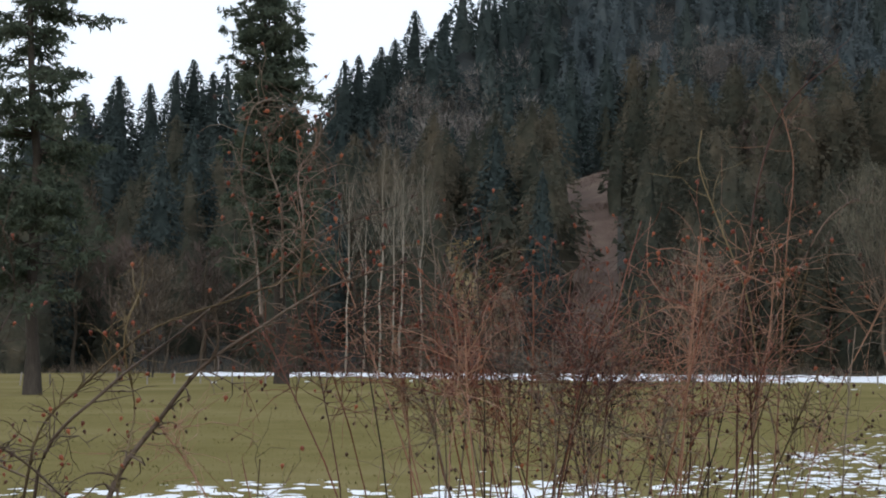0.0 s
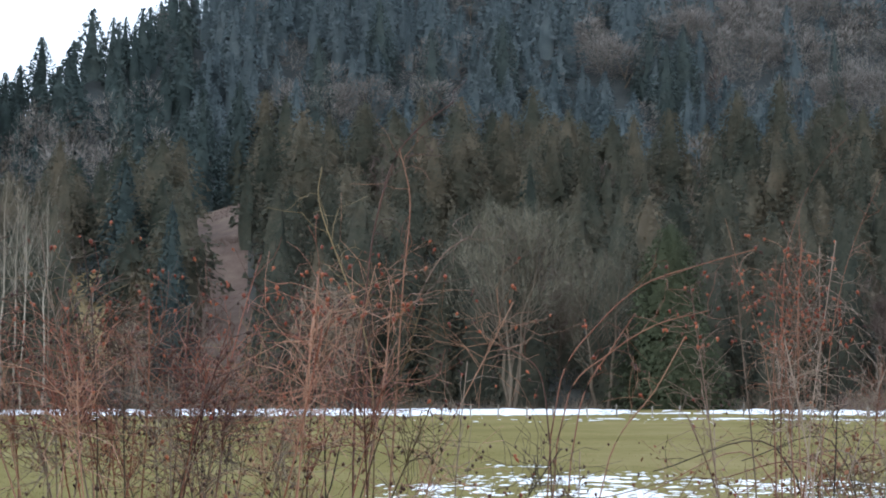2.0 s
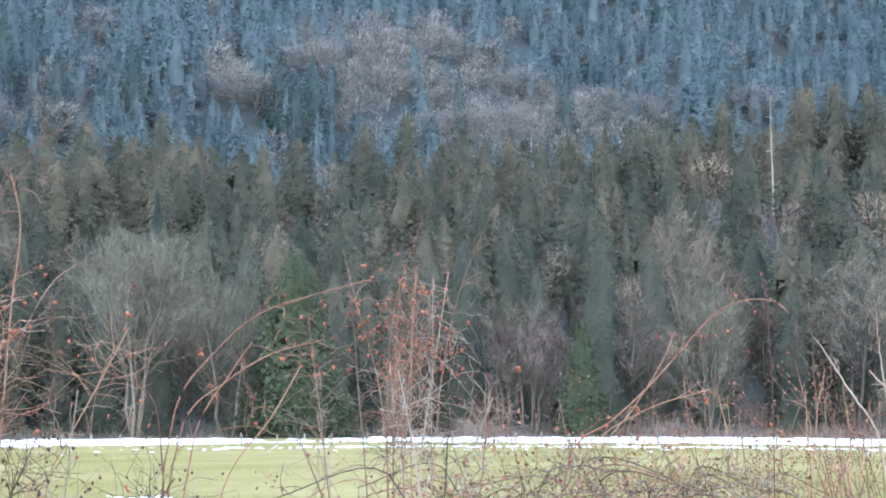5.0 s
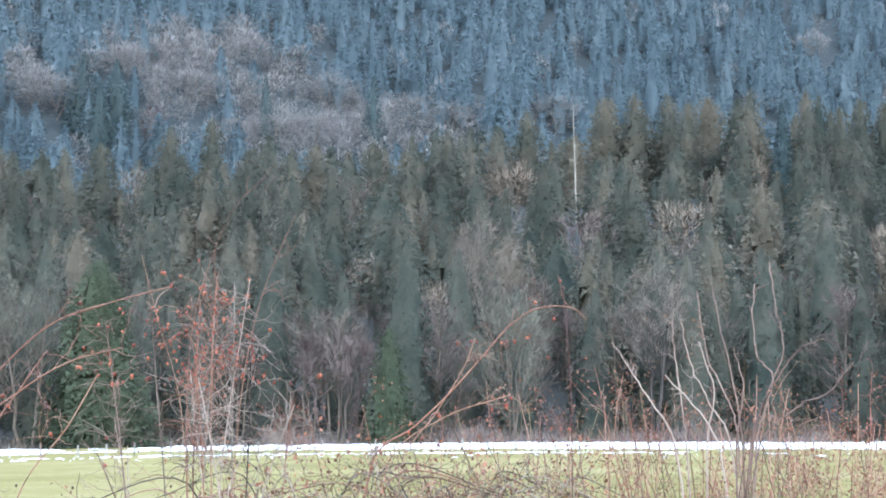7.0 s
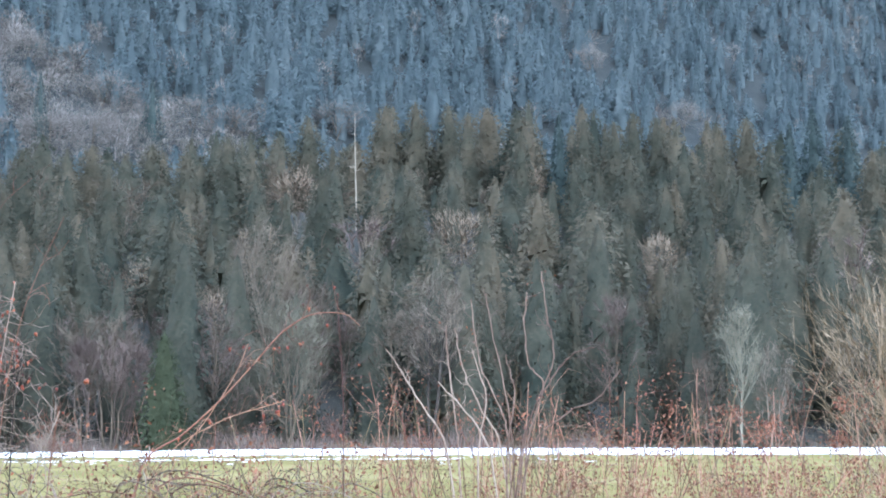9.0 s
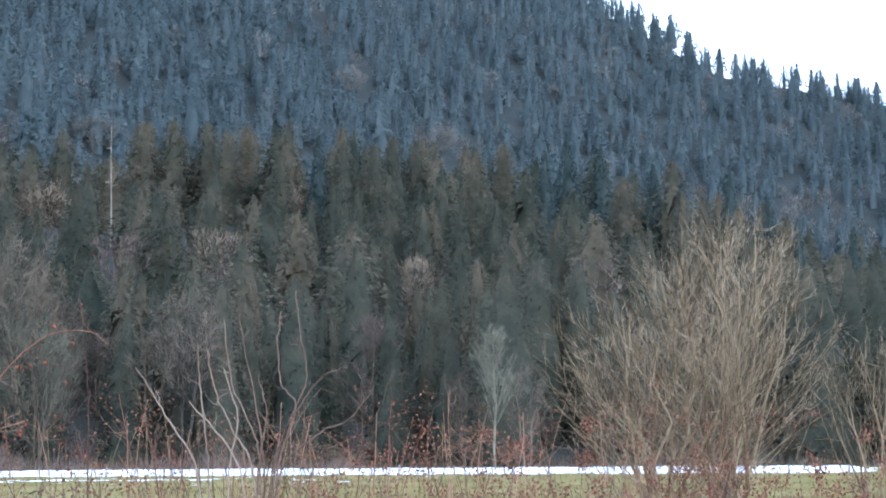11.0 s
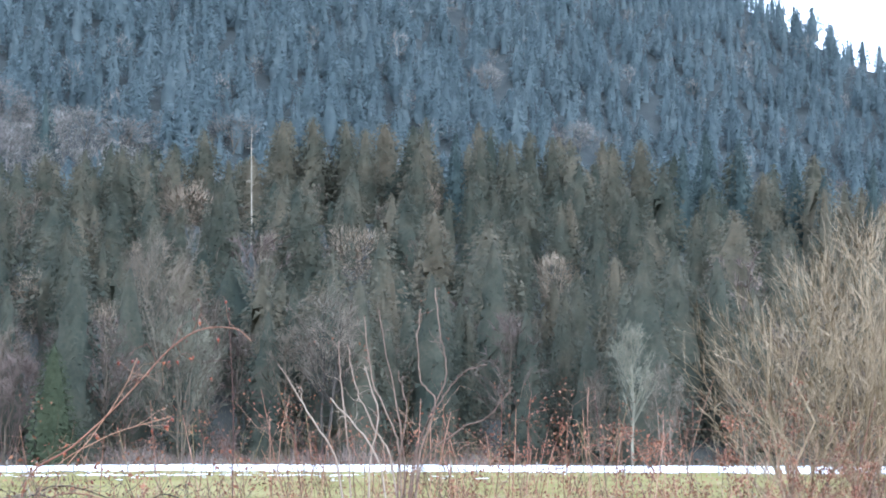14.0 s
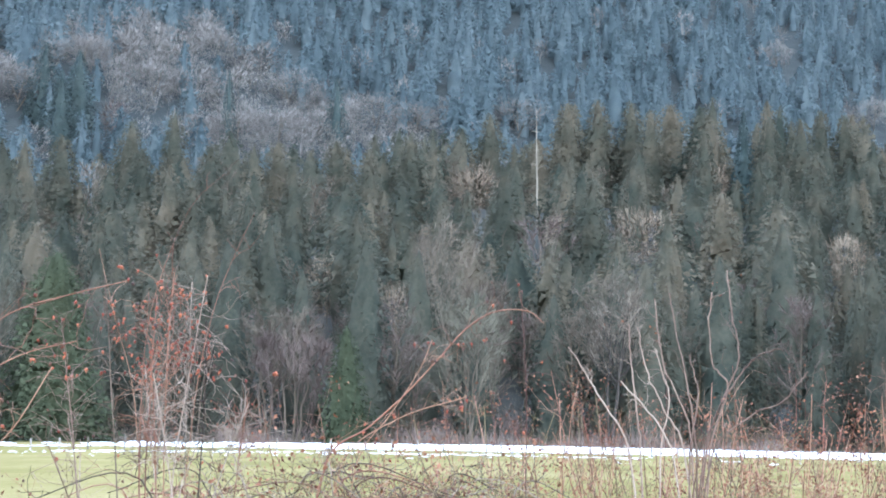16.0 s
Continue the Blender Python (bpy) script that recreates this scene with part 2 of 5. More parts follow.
def waves(x, y, size, seed):
    """A cheap rolling noise of about -1 to 1."""
    rng = np.random.default_rng(seed)
    out = 0
    for k in range(6):
        a, ph = rng.uniform(0, 6.28), rng.uniform(0, 6.28)
        fr = (2 * np.pi / size) * rng.uniform(0.6, 1.8)
        out = out + np.sin((x * math.cos(a) + y * math.sin(a)) * fr + ph)
    return out / 3.2


def slope(bearing):
    """Distance and height of the first rise, of the mountain's foot and of its crest."""
    d1, d2 = lerp(bearing, RISE_FAR), lerp(bearing, FOOT_FAR)
    z1 = EYE + d1 * np.tan(np.radians(lerp(bearing, RISE_TOPS))) - 25.0
    z2 = z1 - 3.0
    up, tree = np.tan(np.radians(lerp(bearing, SKYLINE))), lerp(bearing, [(-16, 15.0), (-6, 17.0), (-1, 22.0)])
    d3 = np.clip((z2 - STEEP * d2 - EYE + tree) / (up - STEEP), d2 + 40, 1500)
    return d1, z1, d2, z2, d3, EYE + d3 * up - tree


def ground_z(az, d):
    az, d = np.asarray(az, float), np.asarray(d, float)
    x, y = d * np.sin(np.radians(az)), d * np.cos(np.radians(az))
    bearing = np.where(az > 180, az - 360, az)
    edge = EYE + FENCE_FAR * np.tan(np.radians(lerp(bearing, FENCE_DIP)))
    z = 0.55 * (1 - smooth(2.0, 11.0, d))
    z = z + edge * smooth(30, FENCE_FAR, d) + 0.05 * waves(x, y, 14, 3) * smooth(10, 30, d)
    z = z + RISE * smooth(FENCE_FAR + 3, BANK_FAR, d)
    toe = edge + RISE
    d1, z1, d2, z2, d3, z3 = slope(bearing)
    first = toe + (z1 - toe) * np.clip((d - TOE_FAR) / (d1 - TOE_FAR), 0, 1) ** 1.05
    hill = first + (z2 - z1) * smooth(d1, d2, d) + (z3 - z2) * np.clip((d - d2) / (d3 - d2), 0, 1) - 0.35 * np.clip(d - d3, 0, None)
    rough = (2.2 + 4.5 * smooth(0, 120, d - d2)) * waves(x, y, 150, 5) + 2.2 * waves(x, y, 60, 8)
    z = np.where(d > TOE_FAR, z - z + hill + rough * smooth(0, 90, d - TOE_FAR) * (1 - smooth(-120, 0, d - d3)), z)
    return np.maximum(z, -6)


def place(az, d):
    a = math.radians(az)
    return d * math.sin(a), d * math.cos(a), float(ground_z(az, d))


def polar_sheet(azs, ds, z):
    a, d = np.meshgrid(np.asarray(azs), np.asarray(ds), indexing="ij")
    v = np.stack([d * np.sin(np.radians(a)), d * np.cos(np.radians(a)), z(a, d)], -1).reshape(-1, 3)
    i, j = np.meshgrid(np.arange(len(azs) - 1), np.arange(len(ds) - 1), indexing="ij")
    n = len(ds)
    return v, np.stack([i * n + j, i * n + j + 1, (i + 1) * n + j + 1, (i + 1) * n + j], -1).reshape(-1, 4)


azs = np.concatenate([np.arange(-180, -30, 6.0), np.arange(-30, 2, 0.75), np.arange(2, 8, 0.2), np.arange(8, 80, 0.75), np.arange(80, 181, 5.0)])
ds = np.concatenate([[0.01, 1, 2, 3, 4, 5, 6, 8, 10], np.arange(12, 60, 2.0), np.arange(60, 230, 5.0), np.arange(230, 700, 12.0), np.arange(700, 1700, 30.0), [1800, 2200, 3000, 4500]])
v, f = polar_sheet(azs, ds, ground_z)
me = mesh("ground", v, f, [GRASS, SOIL, BRACKEN, DRY, COVER])
mid = v[f].mean(1)
m_d, m_a = np.hypot(mid[:, 0], mid[:, 1]), np.degrees(np.arctan2(mid[:, 0], mid[:, 1]))
kind = np.where(m_d > 430, 4, np.where(m_d > 208, 1, 0))
kind[(m_d > 212) & (m_d < 480) & (np.abs(m_a - (5.3 - (m_d - 240) * 0.004)) < 1.2)] = 2
kind[(m_d > 250) & (m_d < 330) & (np.abs(m_a - 1.0) < 0.85)] = 3
me.polygons.foreach_set("material_index", kind.astype(np.int32))
tagged(new("ground", me), "level green winter pasture rising into a dark wooded hillside", "field", kind="structure")


# ---- snow left lying on the pasture ----
def snow_sheet(name, az0, az1, d0, d1, step_az, step_d, cover, label, thick=0.07, grain=1.0, lift=0.0):
    azs, ds = np.arange(az0, az1, step_az), np.arange(d0, d1, step_d)
    depth = {}

    def z(a, d):
        x, y = d * np.sin(np.radians(a)), d * np.cos(np.radians(a))
        n = 0.45 * waves(x, y, 9, 21) + 0.35 * waves(x, y, 3.1, 22) + grain * (0.5 * waves(x, y, 1.3, 23) + 0.55 * waves(x, y, 0.6, 24)) + cover(a, d)
        depth["n"] = n
        return ground_z(a, d) + lift + thick * np.clip(n, -0.4, 0.9)

    v, f = polar_sheet(azs, ds, z)
    keep = (depth["n"].reshape(-1)[f] > -0.1).any(1)
    f = f[keep]
    used, back = np.unique(f, return_inverse=True)
    tagged(new(name, mesh(name, v[used], back.reshape(-1, 4), SNOW)), label, "snow", kind="stuff")


def near_cover(a, d):
    edge = lerp(a, [(-20, 28), (-8, 30), (0, 32), (7, 34), (11, 44), (15, 56), (22, 56), (32, 54), (38, 45), (45, 24), (70, 20)])
    return 0.22 - 0.57 * smooth(4, 9, a) - 3.0 * smooth(0.75, 1.15, d / edge) - 0.7 * smooth(37, 45, a) - 0.5 * (1 - smooth(-12, -8, a))


def streak_cover(a, d):
    return -1.1 + 0.85 * np.exp(-((d - 152) / 7.0) ** 2) * smooth(15, 21, a) * (1 - smooth(40, 45, a))


def bank_cover(a, d):
    c = 1.0 - 2.6 * (1 - smooth(-10, -8.3, a)) - 1.2 * smooth(196, 205, d) - 2.0 * (1 - smooth(176, 183, d - 13 * (1 - smooth(-7, 5, a)))) - 2.2 * smooth(63.5, 66, a)
    return c - 1.4 * np.exp(-((a - 21) / 3.2) ** 2) - 0.75 * np.exp(-((a - 27) / 4.5) ** 2)


snow_sheet("near_snow", -20, 62, 20, 70, 0.16, 0.22, near_cover, "patchy melting snow on the pasture grass", 0.03, 1.5)
snow_sheet("snow_streaks", 12, 48, 125, 166, 0.12, 0.8, streak_cover, "thin streaks of snow on the far pasture")
snow_sheet("snow_bank", -12, 68, 160, 208, 0.10, 1.2, bank_cover, "unbroken snow bank along the foot of the woods", 0.16, 0.3, 0.06)


# ---- tree shapes ----
def conifer(seed, tall, wide, rings, sides, sprays, low=0.0, power=0.75, droop=0.3, size=1.2, tiers=9, rough=0.17, core=0.72, shown=0.0, blunt=1.5, broad=1.0, reach=1.0, taper=0.65, wild=0.22):
    """The crown of a conifer: an uneven mass of drooping tiers, with thousands of sprays hanging out of it."""
    rng = np.random.default_rng(seed)
    u = np.linspace(0, 1, rings) ** 0.9
    ang = np.arange(sides) * 2 * np.pi / sides
    lobes = [(rng.integers(2, 6), rng.uniform(0, 6.28), rng.uniform(-9, 9), rng.uniform(0.05, 0.14)) for _ in range(4)]

    def radius(u, a):
        r = wide * np.clip(1 - u ** blunt, 0, 1) ** power
        r = r * (1 + 0.04 * (((u * tiers) % 1.0) * -2 + 1)) * np.clip(0.72 + 2.0 * u, 0, 1)
        for k, ph, tw, amp in lobes:
            r = r * (1 + amp * np.cos(k * a + ph + tw * u))
        return r + 0.006 * tall

    uu, aa = np.meshgrid(u, ang, indexing="ij")
    aa = aa + rng.normal(0, 0.25, aa.shape) * 2 * np.pi / sides
    rr = core * (1 - taper * uu ** 1.5) * radius(uu, aa) * np.exp(rng.normal(0, rough, aa.shape))
    zz = (low + (1 - low) * uu) * tall - droop * rr * 0.6 + rng.normal(0, 0.010, aa.shape) * tall
    zz[-1], rr[-1] = tall, 0.02
    zz[0] = np.maximum(zz[0], -1.5)
    v = np.stack([rr * np.cos(aa), rr * np.sin(aa), zz], -1).reshape(-1, 3)
    i, j = np.meshgrid(np.arange(rings - 1), np.arange(sides), indexing="ij")
    k = (j + 1) % sides
    q = np.stack([i * sides + j, i * sides + k, (i + 1) * sides + k, (i + 1) * sides + j], -1).reshape(-1, 4)
    f = np.concatenate([q[:, [0, 1, 2]], q[:, [0, 2, 3]]])
    if not sprays:
        return v, f
    su = 1 - rng.uniform(0, 1, sprays) ** 0.85 * (0.99 - shown)
    sa = rng.uniform(0, 2 * np.pi, sprays)
    full = radius(su, sa)
    sr = full * rng.uniform(0.55, 0.97, sprays)
    p = np.stack([sr * np.cos(sa), sr * np.sin(sa), np.maximum((low + (1 - low) * su) * tall - droop * sr * 0.6 + rng.normal(0, 0.012, sprays) * tall, 0.4)], 1)
    out = np.stack([np.cos(sa), np.sin(sa), rng.normal(-0.55, 0.3, sprays)], 1) + rng.normal(0, wild, (sprays, 3))
    out /= np.linalg.norm(out, axis=1, keepdims=True)
    side = np.stack([-np.sin(sa), np.cos(sa), 0 * sa], 1) + rng.normal(0, wild + 0.03, (sprays, 3))
    side /= np.linalg.norm(side, axis=1, keepdims=True)
    long = reach * full * rng.uniform(0.10, 0.25, sprays) + 0.30 * size * rng.uniform(0.5, 1.3, sprays)
    return joined([(v, f), slivers(p, out, long, long * broad * rng.uniform(0.35, 0.62, sprays), rng, side)])


def bare(seed, tall, wide, stems=1, limbs=40, twigs=160, sprigs=900, low=0.3, rise=0.9, thick=0.018, sprig=1.0, flare=0.12, fine=0.035, sides=6, wander=0.011, stray=0.5, lift=0.2):
    """A leafless tree: stems, then limbs and twigs as rods, and a haze of fine sprigs."""
    rng = np.random.default_rng(seed)
    steps = 7
    lines = []
    for k in range(stems):
        a = rng.uniform(0, 6.28)
        end = np.array([math.cos(a), math.sin(a), 0]) * wide * (0.0 if stems == 1 else rng.uniform(0.15, 0.62))
        h = tall * rng.uniform(0.84, 1.0) * (1 - 0.4 * (np.hypot(end[0], end[1]) / wide) ** 2)
        s = np.linspace(0, 1, steps)
        base = np.array([math.cos(a), math.sin(a), 0]) * flare * wide * (stems > 1)
        line = base + end * (s ** 1.3)[:, None] + np.stack([0 * s, 0 * s, h * s], 1)
        line[1:, :2] += rng.normal(0, wander * tall, (steps - 1, 2))
        lines.append(line)
    lines = np.array(lines)
    rad0 = thick * tall / math.sqrt(stems)
    trunk = joined([tube(l, rad0 * np.linspace(1, 0.14, steps), sides) for l in lines])

    def along(k, u):
        x = u * (steps - 1)
        i = np.minimum(x.astype(int), steps - 2)
        return lines[k, i] + (lines[k, i + 1] - lines[k, i]) * (x - i)[:, None]

    k = rng.integers(0, stems, limbs)
    u = low + (0.97 - low) * rng.uniform(0, 1, limbs) ** 0.85
    p0 = along(k, u)
    a = rng.uniform(0, 6.28, limbs)
    d = np.stack([np.cos(a), np.sin(a), rise * rng.uniform(0.6, 1.5, limbs)], 1)
    d /= np.linalg.norm(d, axis=1, keepdims=True)
    mid, semi = 0.56 * tall, np.array([wide, wide, 0.46 * tall])
    o, g = (p0 - [0, 0, mid]) / semi, d / semi
    qa, qb, qc = (g * g).sum(1), (o * g).sum(1), (o * o).sum(1) - 1
    edge = (-qb + np.sqrt(np.maximum(qb * qb - qa * qc, 0))) / qa
    long = np.clip(edge, 0.04 * tall, None) * rng.uniform(0.72, 1.06, limbs)
    p1 = p0 + d * (long * 0.5)[:, None]
    d2 = d + [0, 0, 0.35] + rng.normal(0, 0.15, d.shape)
    d2 /= np.linalg.norm(d2, axis=1, keepdims=True)
    p2 = p1 + d2 * (long * 0.5)[:, None]
    lr = rad0 * 0.34 * rng.uniform(0.6, 1.1, limbs) * (1.1 - u)
    wood = [rods(p0, p1, lr, lr * 0.7), rods(p1, p2, lr * 0.7, lr * 0.25)]
    j = rng.integers(0, limbs, twigs)
    t = rng.uniform(0.2, 1, twigs)
    q0 = np.where((t < 0.5)[:, None], p0[j] + (p1 - p0)[j] * (2 * t)[:, None], p1[j] + (p2 - p1)[j] * (2 * t - 1)[:, None])
    e = d2[j] + rng.normal(0, 0.55, (twigs, 3)) + [0, 0, 0.25]
    e /= np.linalg.norm(e, axis=1, keepdims=True)
    tl = np.minimum(long[j] * rng.uniform(0.2, 0.5, twigs), 0.22 * wide)
    q1 = q0 + e * tl[:, None]
    tr = np.maximum(lr[j] * 0.35, fine * 0.4)
    wood.append(rods(q0, q1, tr, tr * 0.3))
    g = rng.integers(0, twigs + limbs, sprigs)
    w = rng.uniform(0.15, 1, sprigs)
    s0 = np.where((g < twigs)[:, None], (q0 + (q1 - q0))[np.minimum(g, twigs - 1)] * w[:, None] + q0[np.minimum(g, twigs - 1)] * (1 - w)[:, None],
                  p1[np.clip(g - twigs, 0, limbs - 1)] * (1 - w)[:, None] + p2[np.clip(g - twigs, 0, limbs - 1)] * w[:, None])
    h = np.where((g < twigs)[:, None], e[np.minimum(g, twigs - 1)], d2[np.clip(g - twigs, 0, limbs - 1)]) + rng.normal(0, stray, (sprigs, 3)) + [0, 0, lift]
    h /= np.linalg.norm(h, axis=1, keepdims=True)
    haze = slivers(s0, h, sprig * rng.uniform(0.5, 1.4, sprigs), np.full(sprigs, fine) * rng.uniform(0.7, 1.3, sprigs), rng)
    return trunk, joined(wood), haze


def scattered(name, shapes, at, tall, rng, mat, label, category, squash=0.2, middle=1.0):
    """One object of many trees: each is one of the shapes (made one metre tall), turned, scaled and toned at random."""
    vs, fs, ts, ns, n = [], [], [], [], 0
    which = rng.integers(0, len(shapes), len(at))
    for k, (v, f) in enumerate(shapes):
        m = which == k
        c = int(m.sum())
        if not c:
            continue
        a = rng.uniform(0, 6.28, c)
        h = tall[m]
        w = h * rng.uniform(1 - squash * 1.5, 1 + squash * 1.5, c)
        x = (v[None, :, 0] * np.cos(a)[:, None] - v[None, :, 1] * np.sin(a)[:, None]) * w[:, None]
        y = (v[None, :, 0] * np.sin(a)[:, None] + v[None, :, 1] * np.cos(a)[:, None]) * w[:, None]
        z = v[None, :, 2] * h[:, None]
        vs.append((np.stack([x, y, z], -1) + at[m][:, None]).reshape(-1, 3))
        nv = crown_normals(v, middle, k)
        ns.append(np.stack([nv[None, :, 0] * np.cos(a)[:, None] - nv[None, :, 1] * np.sin(a)[:, None],
                            nv[None, :, 0] * np.sin(a)[:, None] + nv[None, :, 1] * np.cos(a)[:, None], np.broadcast_to(nv[None, :, 2], (c, len(v)))], -1).reshape(-1, 3))
        fs.append((f[None] + (np.arange(c) * len(v))[:, None, None]).reshape(-1, 3) + n)
        ts.append(np.repeat(rng.uniform(0, 1, c), len(v)))
        n += c * len(v)
    if vs:
        tagged(new(name, mesh(name, np.concatenate(vs), np.concatenate(fs), mat, np.concatenate(ts), np.concatenate(ns))), label, category, kind="stuff")


def unit(shape, tall):
    return shape[0] / tall, shape[1]


# ---- the wooded hillside ----
# leafless stands on the slope: bearing and rise of the crowns, half widths, share of leafless trees
STANDS = [(0.5, 9.4, 2.6, 1.3, 0.85), (9.5, 11.0, 2.6, 1.0, 0.75), (14.0, 9.0, 2.0, 0.8, 0.5), (24.5, 13.4, 4.4, 1.8, 0.9), (29.0, 11.4, 4.4, 1.5, 0.9),
          (33.5, 11.4, 3.0, 0.8, 0.8), (35.5, 8.9, 1.2, 0.6, 0.8), (41.8, 7.6, 2.0, 0.5, 0.8), (38.5, 8.0, 1.2, 0.7, 0.7), (62.8, 8.6, 2.6, 1.2, 0.7),
          (50.5, 11.9, 1.4, 0.6, 0.6), (18.5, 13.0, 1.2, 1.2, 0.6), (30.5, 5.6, 2.4, 0.8, 0.8), (39.5, 5.8, 3.0, 0.8, 0.6), (-10.5, 3.2, 2.0, 1.2, 0.6), (16.0, 5.5, 3.0, 1.2, 0.7),
          (47.0, 14.2, 1.0, 0.5, 0.5), (12.5, 13.0, 2.0, 0.5, 0.4)]
GROVE = (21.5, 11.6, 1.3, 1.7)


def stand_share(az, rise):
    share = np.where(rise < 10, 0.20, 0.06)
    for a, r, da, dr, s in STANDS:
        share = np.maximum(share, s * np.exp(-(((az - a) / da) ** 2 + ((rise - r) / dr) ** 2) ** 2))
    a, r, da, dr = GROVE
    return np.where(((az - a) / da) ** 2 + ((rise - r) / dr) ** 2 < 1, 0.0, share)


def plots(d0, d1, spacing, rng, az0=-19.0, az1=70.0):
    """Jittered planting places on the slope."""
    out_a, out_d, d = [], [], d0
    while d < d1:
        step = math.degrees(spacing / d)
        a = np.arange(az0, az1, step)
        out_a.append(a + rng.uniform(-0.48, 0.48, len(a)) * step)
        out_d.append(d + rng.uniform(-0.5, 0.5, len(a)) * spacing)
        d += spacing * 0.9
    az, d = np.concatenate(out_a), np.concatenate(out_d)
    ok = d < slope(az)[4] * 1.05
    ok &= ~((d < 480) & (np.abs(az - (5.3 - (d - 240) * 0.004)) < 0.3 + 270 / d + 0.2 * np.sin(d * 0.13)))
    ok &= (ground_z(az, d) - EYE) / d < math.tan(math.radians(16.2))
    ok &= ~((d > 335) & (d < 392) & (np.abs(az - 38.3) < 0.75))
    ok &= ~((d < 330) & (np.abs(az - 1.0) < 0.8))
    return az[ok], d[ok]


def stand_at(az, d):
    return np.stack([d * np.sin(np.radians(az)), d * np.cos(np.radians(az)), ground_z(az, d) - 0.3], 1)


def seat(az, top, tall, rim):
    """Where on the slope a tree of that height must stand for its tip to show at that rise, and its height there."""
    ds = np.arange(234.0, slope(az)[0] + 12 if rim else 1200.0, 2.0)
    tip = np.degrees(np.arctan((ground_z(np.full(len(ds), az), ds) + tall - EYE) / ds))
    over = np.nonzero(tip >= top)[0]
    d = float(ds[over[0]]) if len(over) else float(ds[-1])
    return d, EYE + d * math.tan(math.radians(top)) - float(ground_z(az, d))


def hides(az, d, tip):
    """Which trees would stand before the upper part of one of the chosen trees."""
    out = np.zeros(len(az), bool)
    for a, top, half, dist, tall in CHOSEN:
        high = math.degrees(tall / dist)
        out |= (np.abs(az - a) < 0.75 * min(half, 1.0) + 0.1) & (d < dist + 5) & (tip > top - 0.40 * high)
    return out


def forest(name, d0, d1, spacing, seed, cedars, firs, bares, low_tall, high_tall):
    rng = np.random.default_rng(seed)
    az, d = plots(d0, d1, spacing, rng)
    tall = rng.uniform(low_tall, high_tall, len(az)) * np.where(rng.uniform(size=len(az)) < 0.12, 1.2, 1.0)
    tall = tall * np.where((az > 50) & (d > 600), 0.85, 1.0)
    keep = ~hides(az, d, np.degrees(np.arctan((ground_z(az, d) + tall - EYE) / d)))
    az, d, tall = az[keep], d[keep], tall[keep]
    rise = np.degrees(np.arctan((ground_z(az, d) + 0.8 * tall - EYE) / d))
    leafless = rng.uniform(size=len(az)) < stand_share(az, rise)
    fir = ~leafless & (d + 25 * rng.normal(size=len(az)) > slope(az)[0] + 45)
    cedar = ~leafless & ~fir
    pos = stand_at(az, d)
    # Far firs right of bearing 4 wear the foliage with haze in its colour.
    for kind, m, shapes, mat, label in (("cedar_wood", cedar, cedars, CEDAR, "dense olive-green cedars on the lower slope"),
                                        ("fir_wood", fir & (az > 4), firs, HAZED_FIR, "firs covering the mountainside, their green paled and blued for haze"),
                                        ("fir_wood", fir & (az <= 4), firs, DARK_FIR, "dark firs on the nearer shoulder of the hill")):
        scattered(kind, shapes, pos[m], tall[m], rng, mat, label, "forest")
    russet = rng.uniform(size=len(az)) < (0.25 if d0 < 400 else 0.05)
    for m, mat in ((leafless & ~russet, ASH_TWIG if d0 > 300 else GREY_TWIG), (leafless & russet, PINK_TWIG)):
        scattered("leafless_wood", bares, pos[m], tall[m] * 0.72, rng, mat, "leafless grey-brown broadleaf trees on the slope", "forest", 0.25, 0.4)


def leafless_stands(d0, d1, spacing, seed, bares):
    """The leafless stands grow closer than the conifers round them."""
    rng = np.random.default_rng(seed)
    az, d = plots(d0, d1, spacing, rng)
    tall = rng.uniform(11, 18, len(az))
    rise = np.degrees(np.arctan((ground_z(az, d) + 0.9 * tall - EYE) / d))
    m = rng.uniform(size=len(az)) < np.clip((stand_share(az, rise) - 0.25) * 1.5, 0, 1)
    m &= ~hides(az, d, np.degrees(np.arctan((ground_z(az, d) + tall - EYE) / d)))
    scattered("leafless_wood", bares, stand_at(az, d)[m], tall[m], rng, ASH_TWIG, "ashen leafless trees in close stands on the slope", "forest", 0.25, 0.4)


def leafless_crown(seed, tall, wide, sprigs, long, fine):
    """A leafless tree seen from afar: a forked stem under a rounded haze of upswept twigs."""
    rng = np.random.default_rng(seed)
    p = rng.normal(size=(sprigs, 3))
    p /= np.linalg.norm(p, axis=1, keepdims=True)
    out = p.copy()
    bumps = 1 + 0.22 * np.sin(3 * p[:, 0] + seed) * np.cos(4 * p[:, 1] + 2 * seed) + 0.12 * np.sin(7 * p[:, 2] + seed)
    p = p * (rng.uniform(0.25, 1, sprigs) ** 0.45 * bumps)[:, None] * [wide, wide, 0.40 * tall] + [0, 0, 0.58 * tall]
    d = out + [0, 0, 0.7] + rng.normal(0, 0.35, (sprigs, 3))
    d /= np.linalg.norm(d, axis=1, keepdims=True)
    haze = slivers(p, d, long * rng.uniform(0.6, 1.3, sprigs), fine * rng.uniform(0.7, 1.3, sprigs), rng)
    forks = rng.normal(0, 0.35 * wide, (3, 3)) * [1, 1, 0] + [0, 0, 0.8 * tall]
    stem = rods(np.array([[0, 0, 0], [0, 0, 0.25 * tall], [0, 0, 0.2 * tall]]), forks, np.full(3, 0.008 * tall), np.full(3, 0.002 * tall))
    return haze, stem


def bare_unit(seed, tall, wide, **more):
    return unit(joined(bare(seed, tall, wide, **more)), tall)


